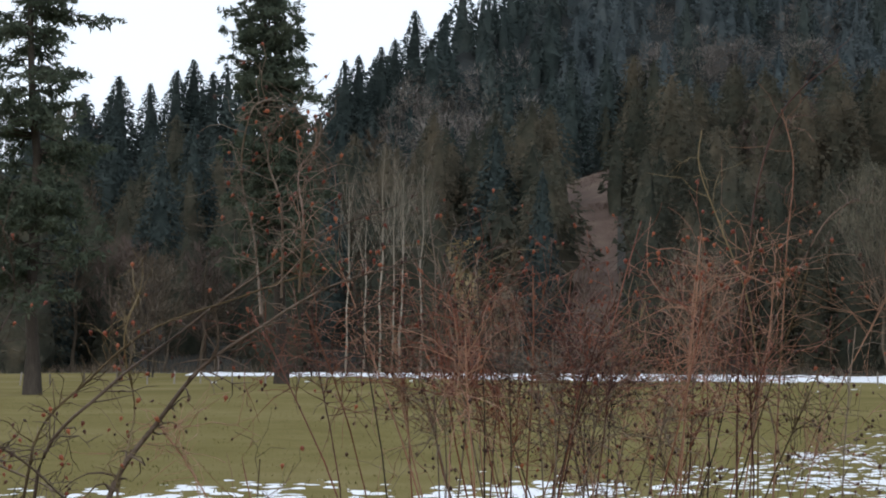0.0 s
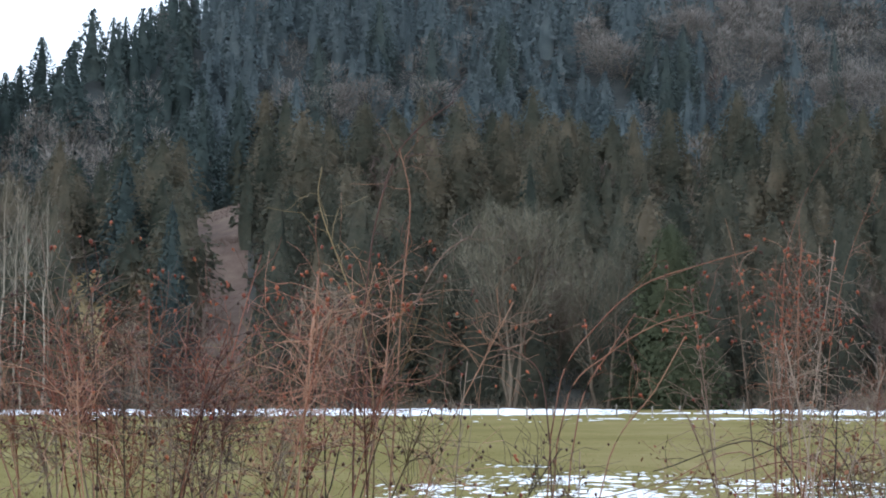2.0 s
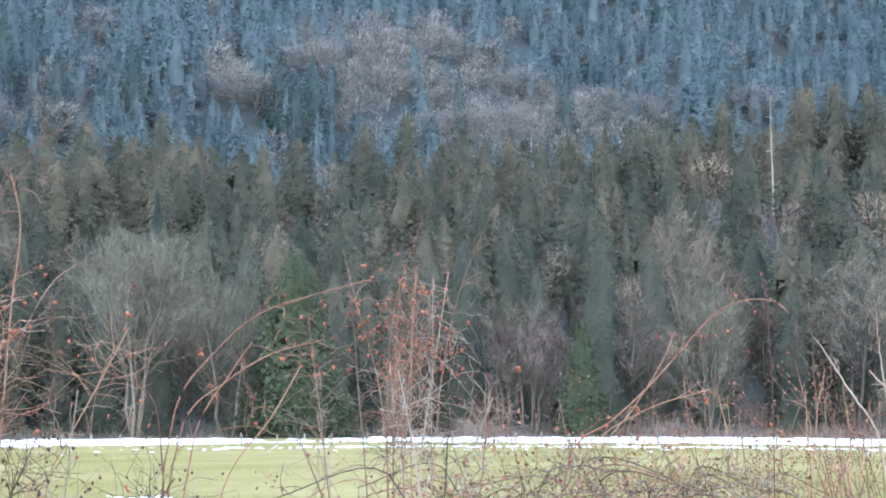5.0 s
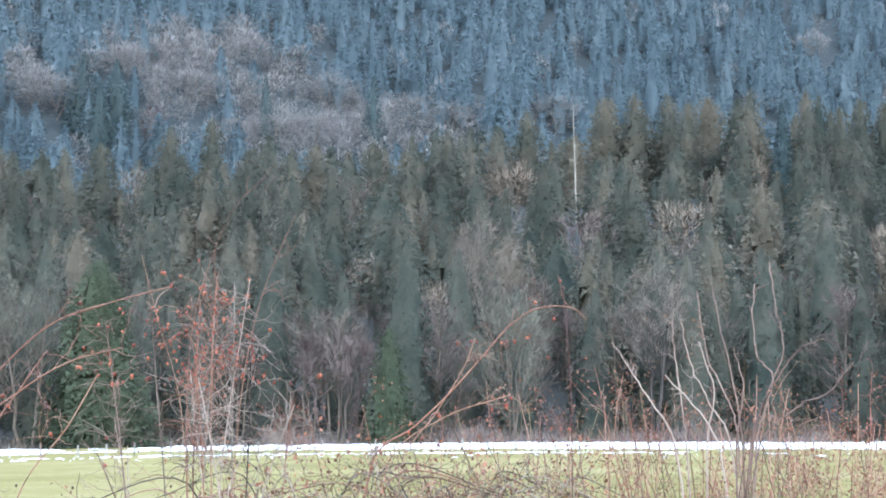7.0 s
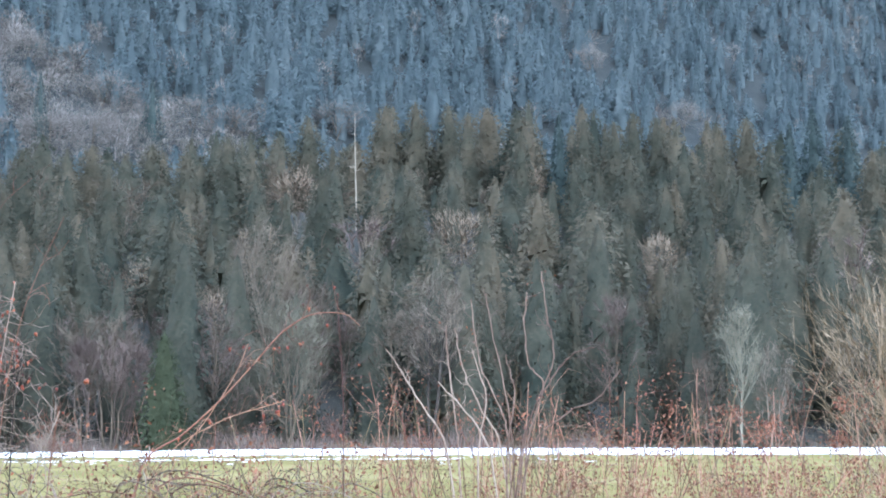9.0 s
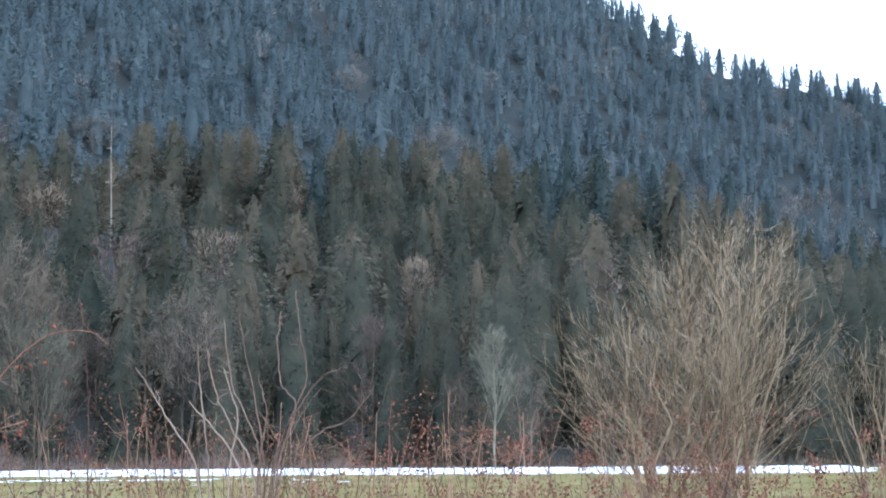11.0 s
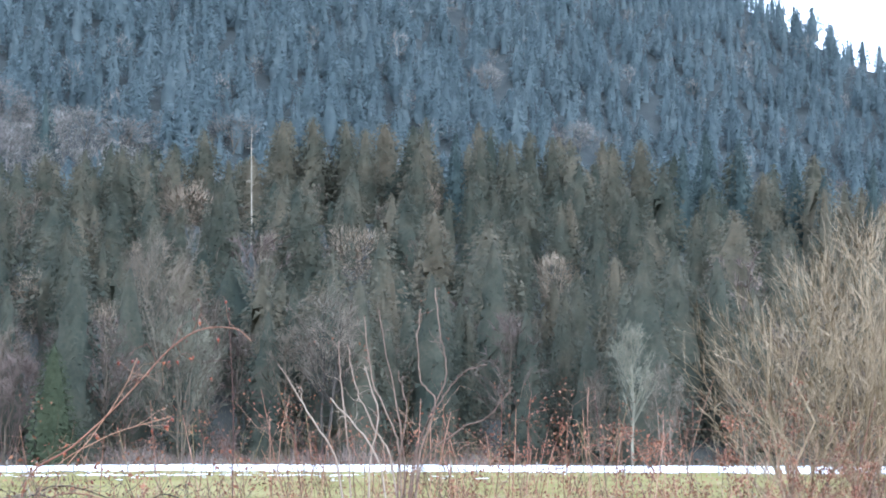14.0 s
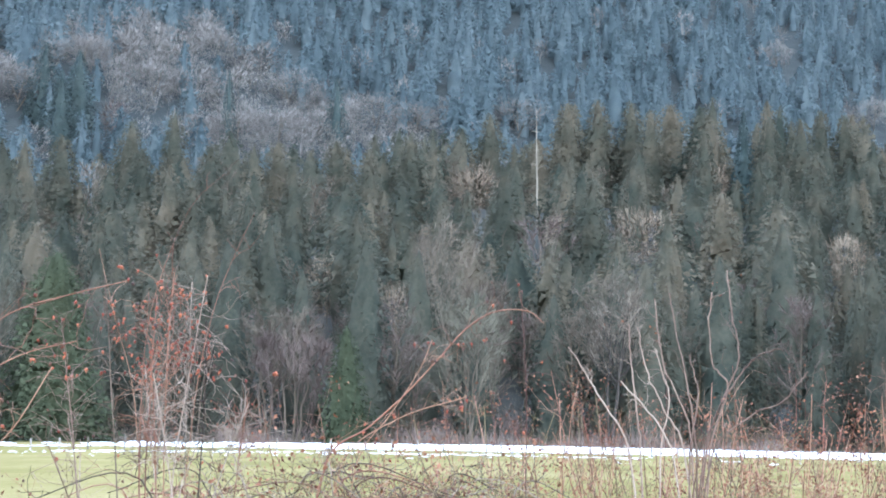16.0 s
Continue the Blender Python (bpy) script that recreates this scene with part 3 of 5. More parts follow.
# trees on the slope that can be told apart: bearing, rise of the tip, half width (degrees)
RIM_CEDARS = [(39.4, 12.0, 0.91), (40.5, 12.1, 0.81), (41.7, 12.0, 0.81), (42.4, 11.7, 0.77), (44.3, 11.0, 0.61), (46.6, 11.4, 0.69), (47.7, 11.3, 0.77), (48.4, 11.6, 0.69), (49.2, 11.4, 0.69),
              (51.4, 11.0, 0.73), (52.4, 11.2, 0.85), (56.7, 9.9, 0.81), (23.7, 11.0, 0.85), (25.2, 11.4, 0.73), (28.9, 10.5, 0.93), (31.0, 10.6, 0.93), (32.2, 10.3, 0.81), (33.7, 10.9, 0.93),
              (36.6, 11.6, 0.8), (6.7, 10.9, 0.85), (15.4, 10.3, 0.93), (21.3, 10.4, 0.93), (10.3, 10.6, 0.9), (8.1, 9.6, 1.14), (13.8, 9.4, 1.14), (17.1, 9.7, 0.89)]
LOW_CEDARS = [(46.2, 9.9, 0.61), (47.1, 9.7, 0.61), (48.2, 10.1, 0.91), (50.8, 9.2, 0.91), (40.3, 9.3, 0.93), (35.8, 8.9, 0.81), (48.1, 8.0, 0.85), (49.6, 6.1, 0.69), (52.9, 5.5, 0.57), (46.1, 5.3, 0.65),
              (26.5, 10.3, 0.85), (37.1, 9.8, 0.89), (31.8, 8.1, 0.73), (34.8, 8.5, 0.77), (25.9, 9.1, 0.85), (27.9, 8.6, 0.81), (29.5, 9.7, 0.81), (22.7, 7.7, 0.73), (45.8, 5.6, 0.69), (18.3, 9.5, 0.85),
              (19.7, 8.9, 0.73), (24.1, 10.0, 0.93), (11.6, 5.7, 0.81), (13.6, 6.4, 0.81), (23.4, 6.5, 0.81), (9.1, 8.0, 1.01), (12.1, 8.2, 1.01), (6.8, 9.8, 0.93), (54.3, 8.6, 0.8), (57.0, 7.6, 0.8), (13.1, 5.0, 0.93)]
BROWN_CEDARS = [(44.9, 8.8, 1.05), (51.4, 7.1, 0.85), (43.1, 11.9, 0.91), (14.1, 9.6, 1.01), (12.8, 9.4, 0.89), (58.8, 9.3, 0.5)]
DARK_FIRS = [(45.7, 11.6, 0.57), (53.9, 11.0, 0.53), (54.7, 11.4, 0.77), (55.9, 11.1, 0.69), (57.8, 10.3, 0.61), (58.8, 9.7, 0.69), (60.5, 10.2, 0.53), (61.8, 9.1, 0.61), (62.8, 8.2, 0.53), (64.7, 7.8, 0.61),
             (1.8, 8.3, 1.30), (3.5, 6.8, 0.95), (4.5, 10.9, 0.93), (5.8, 11.2, 1.01),
             (-11.8, 8.3, 1.22), (-10.1, 7.1, 1.30), (-9.0, 8.4, 1.01), (-13.4, 5.8, 1.22), (-4.0, 6.7, 1.01)]
# firs on the left skyline
SKYLINE_FIRS = [(-12.9, 8.9, 0.69), (-11.7, 9.7, 0.90), (-10.6, 9.5, 0.69), (-9.7, 10.0, 0.79), (-9.1, 10.4, 0.79), (-8.4, 10.0, 0.79), (-3.7, 10.6, 0.66), (-3.2, 10.8, 0.66), (-2.4, 11.1, 0.66), (-1.9, 11.4, 0.66), (-1.2, 12.4, 0.69)]
MOUNTAIN_FIRS = [(20.6, 13.5, 0.77), (21.8, 13.3, 0.73), (21.2, 12.6, 0.7), (31.0, 12.8, 0.49), (27.1, 12.9, 0.37), (15.3, 13.7, 0.73), (12.7, 13.2, 0.69), (8.6, 12.8, 0.73), (10.8, 14.3, 0.69)]
# leafless crowns on the slope
PALE_CROWNS = [(37.6, 12.1, 0.97), (27.4, 11.5, 0.9), (28.9, 11.7, 0.9), (26.6, 14.3, 0.73), (29.3, 13.0, 1.01), (33.7, 11.9, 1.01), (32.4, 12.3, 0.73), (21.9, 13.9, 0.81), (24.4, 13.1, 0.81), (18.9, 12.9, 1.22),
               (14.1, 14.8, 0.57), (8.8, 11.3, 0.9), (10.4, 11.5, 0.9), (12.7, 11.5, 1.01), (22.3, 13.9, 0.61), (19.7, 12.7, 1.22), (50.2, 11.9, 0.61), (46.9, 14.0, 0.5)]
TAN_CROWNS = [(36.1, 9.7, 0.93), (44.6, 9.7, 0.57), (39.2, 8.1, 0.37), (42.1, 8.1, 1.12), (49.2, 7.3, 0.71), (12.6, 8.9, 1.01), (34.8, 7.8, 0.81), (30.8, 6.5, 0.85), (33.2, 5.5, 0.73)]
CHOSEN, SEATS = [], {}
for row, tall in ((RIM_CEDARS, 25), (LOW_CEDARS, 25), (BROWN_CEDARS, 25), (DARK_FIRS, 27), (SKYLINE_FIRS, 24), (MOUNTAIN_FIRS, 36), (PALE_CROWNS, 20), (TAN_CROWNS, 14)):
    for a, top, half in row:
        dist, high = seat(a, top, tall, row not in (SKYLINE_FIRS, MOUNTAIN_FIRS, PALE_CROWNS))
        SEATS[a, top] = dist, high
        CHOSEN.append((a, top, half, dist, min(high, 2.2 * math.radians(half) * dist * 2)))


FUZZ = dict(shown=0.3, reach=0.5, broad=1.9, wild=0.5, taper=0.2)
CEDARS_MID = [unit(conifer(40 + k, 26, 6.3 + 0.6 * (k % 3), 7, 6, 740, 0.0, 0.75, 0.3, 1.9, core=0.55, blunt=1.8, **FUZZ), 26) for k in range(6)]
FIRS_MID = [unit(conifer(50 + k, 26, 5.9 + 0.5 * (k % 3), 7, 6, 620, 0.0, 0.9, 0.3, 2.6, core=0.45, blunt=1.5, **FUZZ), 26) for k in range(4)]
BARES_MID = [bare_unit(60 + k, 20, 7.0, stems=2 + k % 3, limbs=24, twigs=30, sprigs=560, low=0.15, sprig=1.7, fine=0.16, sides=3) for k in range(4)]
CEDARS_UP = [unit(conifer(70 + k, 26, 6.4, 5, 5, 260, -0.03, 0.75, 0.3, 4.6, 6, core=0.5, blunt=1.8, **FUZZ), 26) for k in range(6)]
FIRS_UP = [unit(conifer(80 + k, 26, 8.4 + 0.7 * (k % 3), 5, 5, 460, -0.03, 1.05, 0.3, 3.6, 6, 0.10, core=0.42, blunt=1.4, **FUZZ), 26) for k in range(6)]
BARES_UP = [unit(joined(leafless_crown(90 + k, 20, 6.0 + 0.5 * k, 340, 2.0, 0.30)), 20) for k in range(4)]
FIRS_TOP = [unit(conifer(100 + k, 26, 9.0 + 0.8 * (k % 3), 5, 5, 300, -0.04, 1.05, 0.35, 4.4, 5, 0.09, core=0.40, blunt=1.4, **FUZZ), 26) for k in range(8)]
BARES_TOP = [unit(joined(leafless_crown(110 + k, 20, 5.5 + 0.5 * k, 200, 2.6, 0.42)), 20) for k in range(4)]
forest("lower", 256, 440, 11.0, 1, CEDARS_MID, FIRS_MID, BARES_MID, 15, 27)
forest("understorey", 246, 450, 13.5, 6, CEDARS_UP, CEDARS_UP, BARES_UP, 8, 15)
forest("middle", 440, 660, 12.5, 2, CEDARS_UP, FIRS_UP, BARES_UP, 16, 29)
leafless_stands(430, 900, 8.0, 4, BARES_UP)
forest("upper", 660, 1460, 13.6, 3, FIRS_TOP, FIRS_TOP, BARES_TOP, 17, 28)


# ---- the edge of the woods, tree by tree ----
def conifer_tree(name, az, d, tall, wide, seed, label, category="tree", mat=CEDAR, group="", tone=None, **more):
    x, y, z = place(az, d)
    t = thing(name, (x, y, z - 0.2), label, category, group)
    s = np.linspace(0, 1, 6)
    part("trunk", mesh("trunk", *tube(np.stack([0 * s, 0 * s, tall * 0.97 * s], 1), tall * 0.017 * (1.02 - s), 7), BARK), t)
    v, f = conifer(seed, tall, wide, **more)
    part("crown", mesh("crown", v, f, mat, np.full(len(v), random.random() if tone is None else tone), crown_normals(v, tall, seed)), t)
    return t


def bare_tree(name, az, d, tall, wide, seed, label, mat=GREY_TWIG, bark=GREY_TWIG, category="tree", group="", **more):
    x, y, z = place(az, d)
    t = thing(name, (x, y, z - 0.1), label, category, group)
    trunk, wood, haze = bare(seed, tall, wide, **more)
    tone = random.random()
    trunk = joined([trunk, wood])
    part("trunk", mesh("trunk", *trunk, bark, np.full(len(trunk[0]), tone)), t)
    tagged(part("crown", mesh("crown", *haze, mat, np.full(len(haze[0]), tone), crown_normals(haze[0], 0.4 * tall, seed)), t), kind="stuff")
    return t


random.seed(4)
rng = np.random.default_rng(12)
cedar_kinds = [conifer_tree("cedar_tree", -17.0 + 0.9 * k, 236 + 3 * k, 24, 5.6, 200 + k, "dark green cedar with drooping sprays at the edge of the woods", "tree", tone=(0.1, 0.3, 0.45, 0.2, 0.35)[k],
                            group="cedars along the edge of the woods", rings=20, sides=14, sprays=1700, power=0.62, droop=0.4, rough=0.08, core=0.62, reach=0.4, broad=1.8, size=0.9, tiers=12, wild=0.5, taper=0.35) for k in range(5)]
bare_kinds = [bare_tree("alder_tree", -13.0 + 1.5 * k, 226, 18, 5.0, 220 + k, "slender leafless alder at the edge of the woods", (GREY_TWIG, PINK_TWIG)[k % 2],
                        group="alders along the edge of the woods", stems=1 + k % 3, limbs=50, twigs=120, sprigs=1200, low=0.25, sprig=1.5, fine=0.06) for k in range(4)]
az, d = plots(222, 256, 10.5, rng, -18.5, 69.5)
for a, dist in zip(az, d):
    h = rng.uniform(0.75, 1.2)
    share = 0.65 if 27 < a < 42 else 0.5 if 12 < a < 18 else 0.25
    kinds = bare_kinds if rng.uniform() < share else cedar_kinds
    x, y, z = place(a, dist)
    if hides(np.array([a]), np.array([dist]), np.array([math.degrees(math.atan((z + 21 * h - EYE) / dist))]))[0]:
        continue
    copy_thing(kinds[rng.integers(len(kinds))], Matrix.LocRotScale((x, y, z - 0.3), Euler((0, 0, rng.uniform(0, 6.28))), Vector((h * rng.uniform(0.85, 1.15),) * 2 + (h,))))


def slope_set(rows, tall, wide, make):
    """Chosen trees on the slope: the first few are built, the rest are copies, each scaled to its own height and breadth."""
    kinds = []
    for k, (a, top, half) in enumerate(rows):
        dist, high = SEATS[a, top]
        x, y, z = place(a, dist)
        w = dist * math.tan(radians(half)) / wide * 1.1
        size = Vector((w, w, high / tall))
        if k < 5:
            kinds.append((make(k, a, dist), size))
        else:
            copy_thing(kinds[rng.integers(len(kinds))][0], Matrix.LocRotScale((x, y, z - 0.3), Euler((0, 0, rng.uniform(0, 6.28))), size))
    for tree, size in kinds:
        tree.scale = size


def slope_cedar(label, mat, tones, seed, tall=25, wide=6.0, **more):
    """A maker of one conifer of the slope."""
    def make(k, a, dist):
        return conifer_tree("cedar_tree" if mat is CEDAR else "fir_tree", a, dist, tall, wide, seed + k, label, mat=mat, tone=tones[k % len(tones)], group="conifers on the slope", **more)
    return make


def slope_bare(label, mat, seed, tall, wide):
    def make(k, a, dist):
        x, y, z = place(a, dist)
        t = thing("broadleaf_tree", (x, y, z - 0.1), label, "tree", "leafless trees on the slope")
        haze, stem = leafless_crown(seed + k, tall, wide, 1900, 1.5, 0.13)
        part("trunk", mesh("trunk", *stem, GREY_TWIG, np.full(len(stem[0]), 0.5)), t)
        tagged(part("crown", mesh("crown", *haze, mat, np.full(len(haze[0]), 0.3 + 0.1 * k), crown_normals(haze[0], 0.4 * tall, seed)), t), kind="stuff")
        return t
    return make


RAGGED = dict(rings=14, sides=9, sprays=2600, droop=0.35, rough=0.12, core=0.42, reach=0.5, broad=1.7, size=1.7, tiers=11, wild=0.6, taper=0.3)
FULL = dict(rings=20, sides=14, sprays=2600, droop=0.35, rough=0.12, core=0.54, reach=0.45, broad=1.8, size=1.4, tiers=11, wild=0.5, taper=0.4)
slope_set(RIM_CEDARS, 25, 6.0, slope_cedar("olive-green cedar with a blunt crown on the rim of the slope", CEDAR, (0.75, 0.6, 0.5, 0.65, 0.4), 600, power=0.55, **FULL))
slope_set(LOW_CEDARS, 25, 6.0, slope_cedar("dark green cedar with drooping sprays on the slope", CEDAR, (0.15, 0.3, 0.45, 0.2, 0.35), 610, power=0.65, **FULL))
slope_set(BROWN_CEDARS, 25, 6.0, slope_cedar("brownish cedar with a rounded crown on the slope", CEDAR, (0.95, 0.9), 620, power=0.5, **FULL))
slope_set(DARK_FIRS, 27, 6.0, slope_cedar("dark pointed fir standing above its neighbours", DARK_FIR, (0.3, 0.5), 630, tall=27, power=0.85, blunt=1.2, **RAGGED))
slope_set(SKYLINE_FIRS, 24, 5.0, slope_cedar("dark pointed fir on the skyline of the hill", DARK_FIR, (0.3, 0.5), 670, tall=24, wide=5.0, power=0.85, blunt=1.3, **RAGGED))
slope_set(MOUNTAIN_FIRS, 36, 8.0, slope_cedar("tall dark blue-green fir on the mountainside", DARK_FIR, (0.7, 0.9, 0.8), 640, tall=36, wide=8.0, power=0.8, blunt=1.2, **RAGGED))
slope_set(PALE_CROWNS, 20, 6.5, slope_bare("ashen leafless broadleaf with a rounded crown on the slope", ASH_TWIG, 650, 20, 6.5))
slope_set(TAN_CROWNS, 14, 6.5, slope_bare("tan leafless broadleaf with a rounded crown on the slope", TAN_TWIG, 660, 14, 6.5))

# the trees that stand out along the edge
for k, (a, top, dist) in enumerate([(-3.05, 7.9, 206), (-2.4, 7.2, 210), (-1.83, 8.1, 207), (-1.4, 7.7, 212), (-1.11, 7.95, 205), (-0.4, 7.95, 208)]):
    bare_tree("birch_tree", a - 0.4, dist, dist * math.tan(radians(top)) + 0.5, 4.2, 240 + k, "tall slender birch with a pale trunk, leafless", GREY_TWIG, BIRCH,
              group="pale birches before the woods", wander=0.004, limbs=30, twigs=110, sprigs=240, low=0.45, rise=1.9, thick=0.0062, sprig=1.5, fine=0.045)
bare_tree("maple_tree", 15.7, 214, 27, 12.0, 250, "broad leafless maple with a dense grey crown", MOSS_TWIG, GREY_TWIG, stems=5, limbs=210, twigs=500, sprigs=9000, low=0.28, rise=0.85, thick=0.02, sprig=1.6, fine=0.05, flare=0.03)
bare_tree("maple_tree", 18.9, 216, 23, 7.0, 251, "leafless maple with an upright grey crown", MOSS_TWIG, GREY_TWIG, stems=2, limbs=90, twigs=400, sprigs=2200, low=0.2, rise=1.3, sprig=1.5, fine=0.05)
conifer_tree("cedar_tree", 21.3, 211, 24.5, 7.2, 252, "large full green cedar reaching down to the pasture", mat=GREEN_CEDAR, tone=0.5, rings=28, sides=20, sprays=9000, power=0.55, droop=0.4, rough=0.08, core=0.66, reach=0.3, broad=1.8, size=0.9, tiers=9, wild=0.5, taper=0.35)
conifer_tree("cedar_tree", 31.5, 209, 15.5, 3.8, 253, "small pointed cedar before a leafless thicket", mat=GREEN_CEDAR, tone=0.3, rings=20, sides=14, sprays=3000, power=0.7, droop=0.4, rough=0.08, core=0.62, reach=0.5, broad=1.7, size=0.7, tiers=12, wild=0.5, taper=0.35)
bare_tree("willow_thicket", 29.6, 218, 15, 6.5, 254, "rounded russet leafless willow thicket", PINK_TWIG, PINK_TWIG, "tree", stems=7, limbs=160, twigs=400, sprigs=6500, low=0.1, rise=1.6, thick=0.012, sprig=1.3, fine=0.05, flare=0.3)
bare_tree("alder_tree", 33.2, 220, 20, 5.0, 255, "slender leafless alder with russet twigs", PINK_TWIG, GREY_TWIG, limbs=80, twigs=300, sprigs=1600, low=0.2, sprig=1.4, fine=0.05)
bare_tree("maple_tree", 35.9, 212, 19, 7.5, 256, "low spreading mossy maple, leafless", MOSS_TWIG, GREY_TWIG, stems=5, limbs=150, twigs=350, sprigs=4200, low=0.15, rise=1.0, sprig=1.5, fine=0.055, flare=0.05)
bare_tree("maple_tree", 40.9, 216, 24, 6.5, 257, "rounded leafless maple with a fine brown crown", GREY_TWIG, BARK, stems=3, limbs=120, twigs=320, sprigs=3600, low=0.35, rise=1.0, sprig=1.4, fine=0.05)
bare_tree("maple_tree", 35.6, 246, 30, 9.0, 258, "tall leafless maple among cedars", GREY_TWIG, GREY_TWIG, stems=4, limbs=120, twigs=320, sprigs=3800, low=0.3, rise=1.3, sprig=1.6, fine=0.055)
bare_tree("birch_tree", 51.9, 202, 17.6, 3.8, 259, "pale young birch with a rounded leafless crown", MOSS_TWIG, MOSS_TWIG, limbs=90, twigs=420, sprigs=2600, low=0.3, rise=1.5, thick=0.012, sprig=1.0, fine=0.04)
bare_tree("birch_tree", 53.0, 205, 13, 3.4, 260, "small grey birch, leafless", GREY_TWIG, GREY_TWIG, stems=2, limbs=60, twigs=260, sprigs=1600, low=0.15, rise=1.6, thick=0.012, sprig=1.0, fine=0.04)
bare_tree("birch_tree", 50.9, 207, 12, 3.0, 261, "small grey birch, leafless", GREY_TWIG, GREY_TWIG, stems=2, limbs=60, twigs=260, sprigs=1600, low=0.15, rise=1.6, thick=0.012, sprig=1.0, fine=0.04)
bare_tree("willow_thicket", 9.1, 212, 16, 6.8, 262, "rounded tan leafless willow thicket", TAN_TWIG, TAN_TWIG, stems=9, limbs=200, twigs=500, sprigs=9000, low=0.05, rise=1.2, thick=0.010, sprig=1.3, fine=0.055, flare=0.3)
bare_tree("willow_thicket", 2.1, 214, 11, 3.6, 263, "yellowish leafless willow thicket", TAN_TWIG, TAN_TWIG, stems=7, limbs=120, twigs=350, sprigs=4200, low=0.05, rise=1.2, thick=0.010, sprig=1.2, fine=0.055, flare=0.3)
bare_tree("maple_tree", -10.3, 188, 13.5, 5.5, 264, "low leafless thorn with a dense brown crown", GREY_TWIG, BARK, stems=4, limbs=120, twigs=350, sprigs=3800, low=0.15, rise=0.9, sprig=1.1, fine=0.045, flare=0.04)

# a bleached dead trunk high in the cedars
x, y, z = place(38.3, 392)
snag = thing("dead_snag", (x, y, z - 0.3), "tall bleached dead trunk standing among cedars", "tree")
s = np.linspace(0, 1, 9)
snag_top = 392 * math.tan(radians(11.75)) + EYE - z
snag_line = tube(np.stack([0.25 * np.sin(5 * s), 0.2 * np.sin(4 * s), snag_top * s], 1), 0.20 * (1.1 - 0.75 * s), 7)
rng = np.random.default_rng(77)
hs = rng.uniform(0.3, 0.95, 14) * snag_top
ang = rng.uniform(0, 6.28, 14)
p0 = np.stack([0 * hs, 0 * hs, hs], 1)
stubs = rods(p0, p0 + np.stack([np.cos(ang), np.sin(ang), 0.1 * ang - 0.2], 1) * rng.uniform(0.6, 2.0, 14)[:, None], np.full(14, 0.09), np.full(14, 0.03))
part("trunk", mesh("trunk", *joined([snag_line, stubs]), BIRCH), snag)


# ---- two old firs out on the pasture ----
def old_fir(az, d, tall, seed, tops, lean, label, bare_below, wide):
    x, y, z = place(az, d)
    t = thing("fir_tree", (x, y, z - 0.1), label, "tree", "old firs on the pasture")
    rng = np.random.default_rng(seed)
    crowns, trunks, limbs = [], [], []
    for k in range(tops):
        s = np.linspace(0, 1, 12)
        off = np.array([lean, 0, 0]) + np.array([1.6 * k, 0.8 * k, 0])
        line = np.stack([off[0] * s ** 1.4, off[1] * s, tall * (1 - 0.05 * k) * s], 1)
        line[1:, :2] += rng.normal(0, 0.10, (11, 2))
        girth = 0.0125 * tall * (1.05 - s) ** 0.8 * (1 - 0.35 * k)
        girth[0] *= 1.5
        trunks.append(tube(line, girth, 10))
        n = 150
        u = bare_below + (0.985 - bare_below) * rng.uniform(0, 1, n)
        a = rng.uniform(0, 6.28, n)
        reach = (wide * np.clip(1.03 - u, 0, 1) ** 0.36 * rng.uniform(0.3, 1.1, n) + 0.6) * rng.uniform(0.6, 1.1, n)
        start = np.stack([np.interp(u, s, line[:, c]) for c in range(3)], 1)
        tilt = rng.normal(0.0, 0.22, n) + 0.35 * (u - 0.5)
        for i in range(n):
            w = np.linspace(0, 1, 6)
            axis = np.array([math.cos(a[i]), math.sin(a[i]), 0])
            side = np.array([-axis[1], axis[0], 0])
            curve = start[i] + axis * (reach[i] * w)[:, None] + np.stack([0 * w, 0 * w, reach[i] * (tilt[i] * w - 0.22 * w ** 2 + 0.16 * w ** 3)], 1)
            curve[1:] += rng.normal(0, 0.035 * reach[i], (5, 3))
            limbs.append(tube(curve, 0.08 * (1.05 - w) * (0.4 + reach[i] / 9), 4))
            # twigs off the limb, each ending in tufts of needles
            m = int(3 + 3.0 * reach[i])
            q = rng.uniform(0.25, 1.0, m)
            knot = np.stack([np.interp(q, w, curve[:, x_]) for x_ in range(3)], 1)
            tip = knot + side * (rng.normal(0, 0.30, m) * reach[i] * (1.15 - q))[:, None] + axis * rng.uniform(-0.1, 0.6, (m, 1)) + rng.normal(0, 0.3, (m, 3)) + [0, 0, -0.1]
            limbs.append(rods(knot, tip, np.full(m, 0.03), np.full(m, 0.012)))
            c = 17
            at = np.repeat(knot, c, 0) + np.repeat(tip - knot, c, 0) * rng.uniform(0.15, 1.1, (m * c, 1)) + rng.normal(0, 0.16, (m * c, 3)) * [1, 1, 0.7]
            dirs = np.repeat(tip - knot, c, 0) * 0.5 + np.array([0, 0, -0.25]) + rng.normal(0, 0.5, (m * c, 3))
            dirs /= np.linalg.norm(dirs, axis=1, keepdims=True)
            ln = rng.uniform(0.22, 0.6, m * c)
            crowns.append(slivers(at, dirs, ln, ln * rng.uniform(0.3, 0.5, m * c), rng))
    part("trunk", mesh("trunk", *joined(trunks + limbs), BARK), t)
    v, f = joined(crowns)
    part("foliage", mesh("foliage", v, f, OLD_FIR), t)
    return t


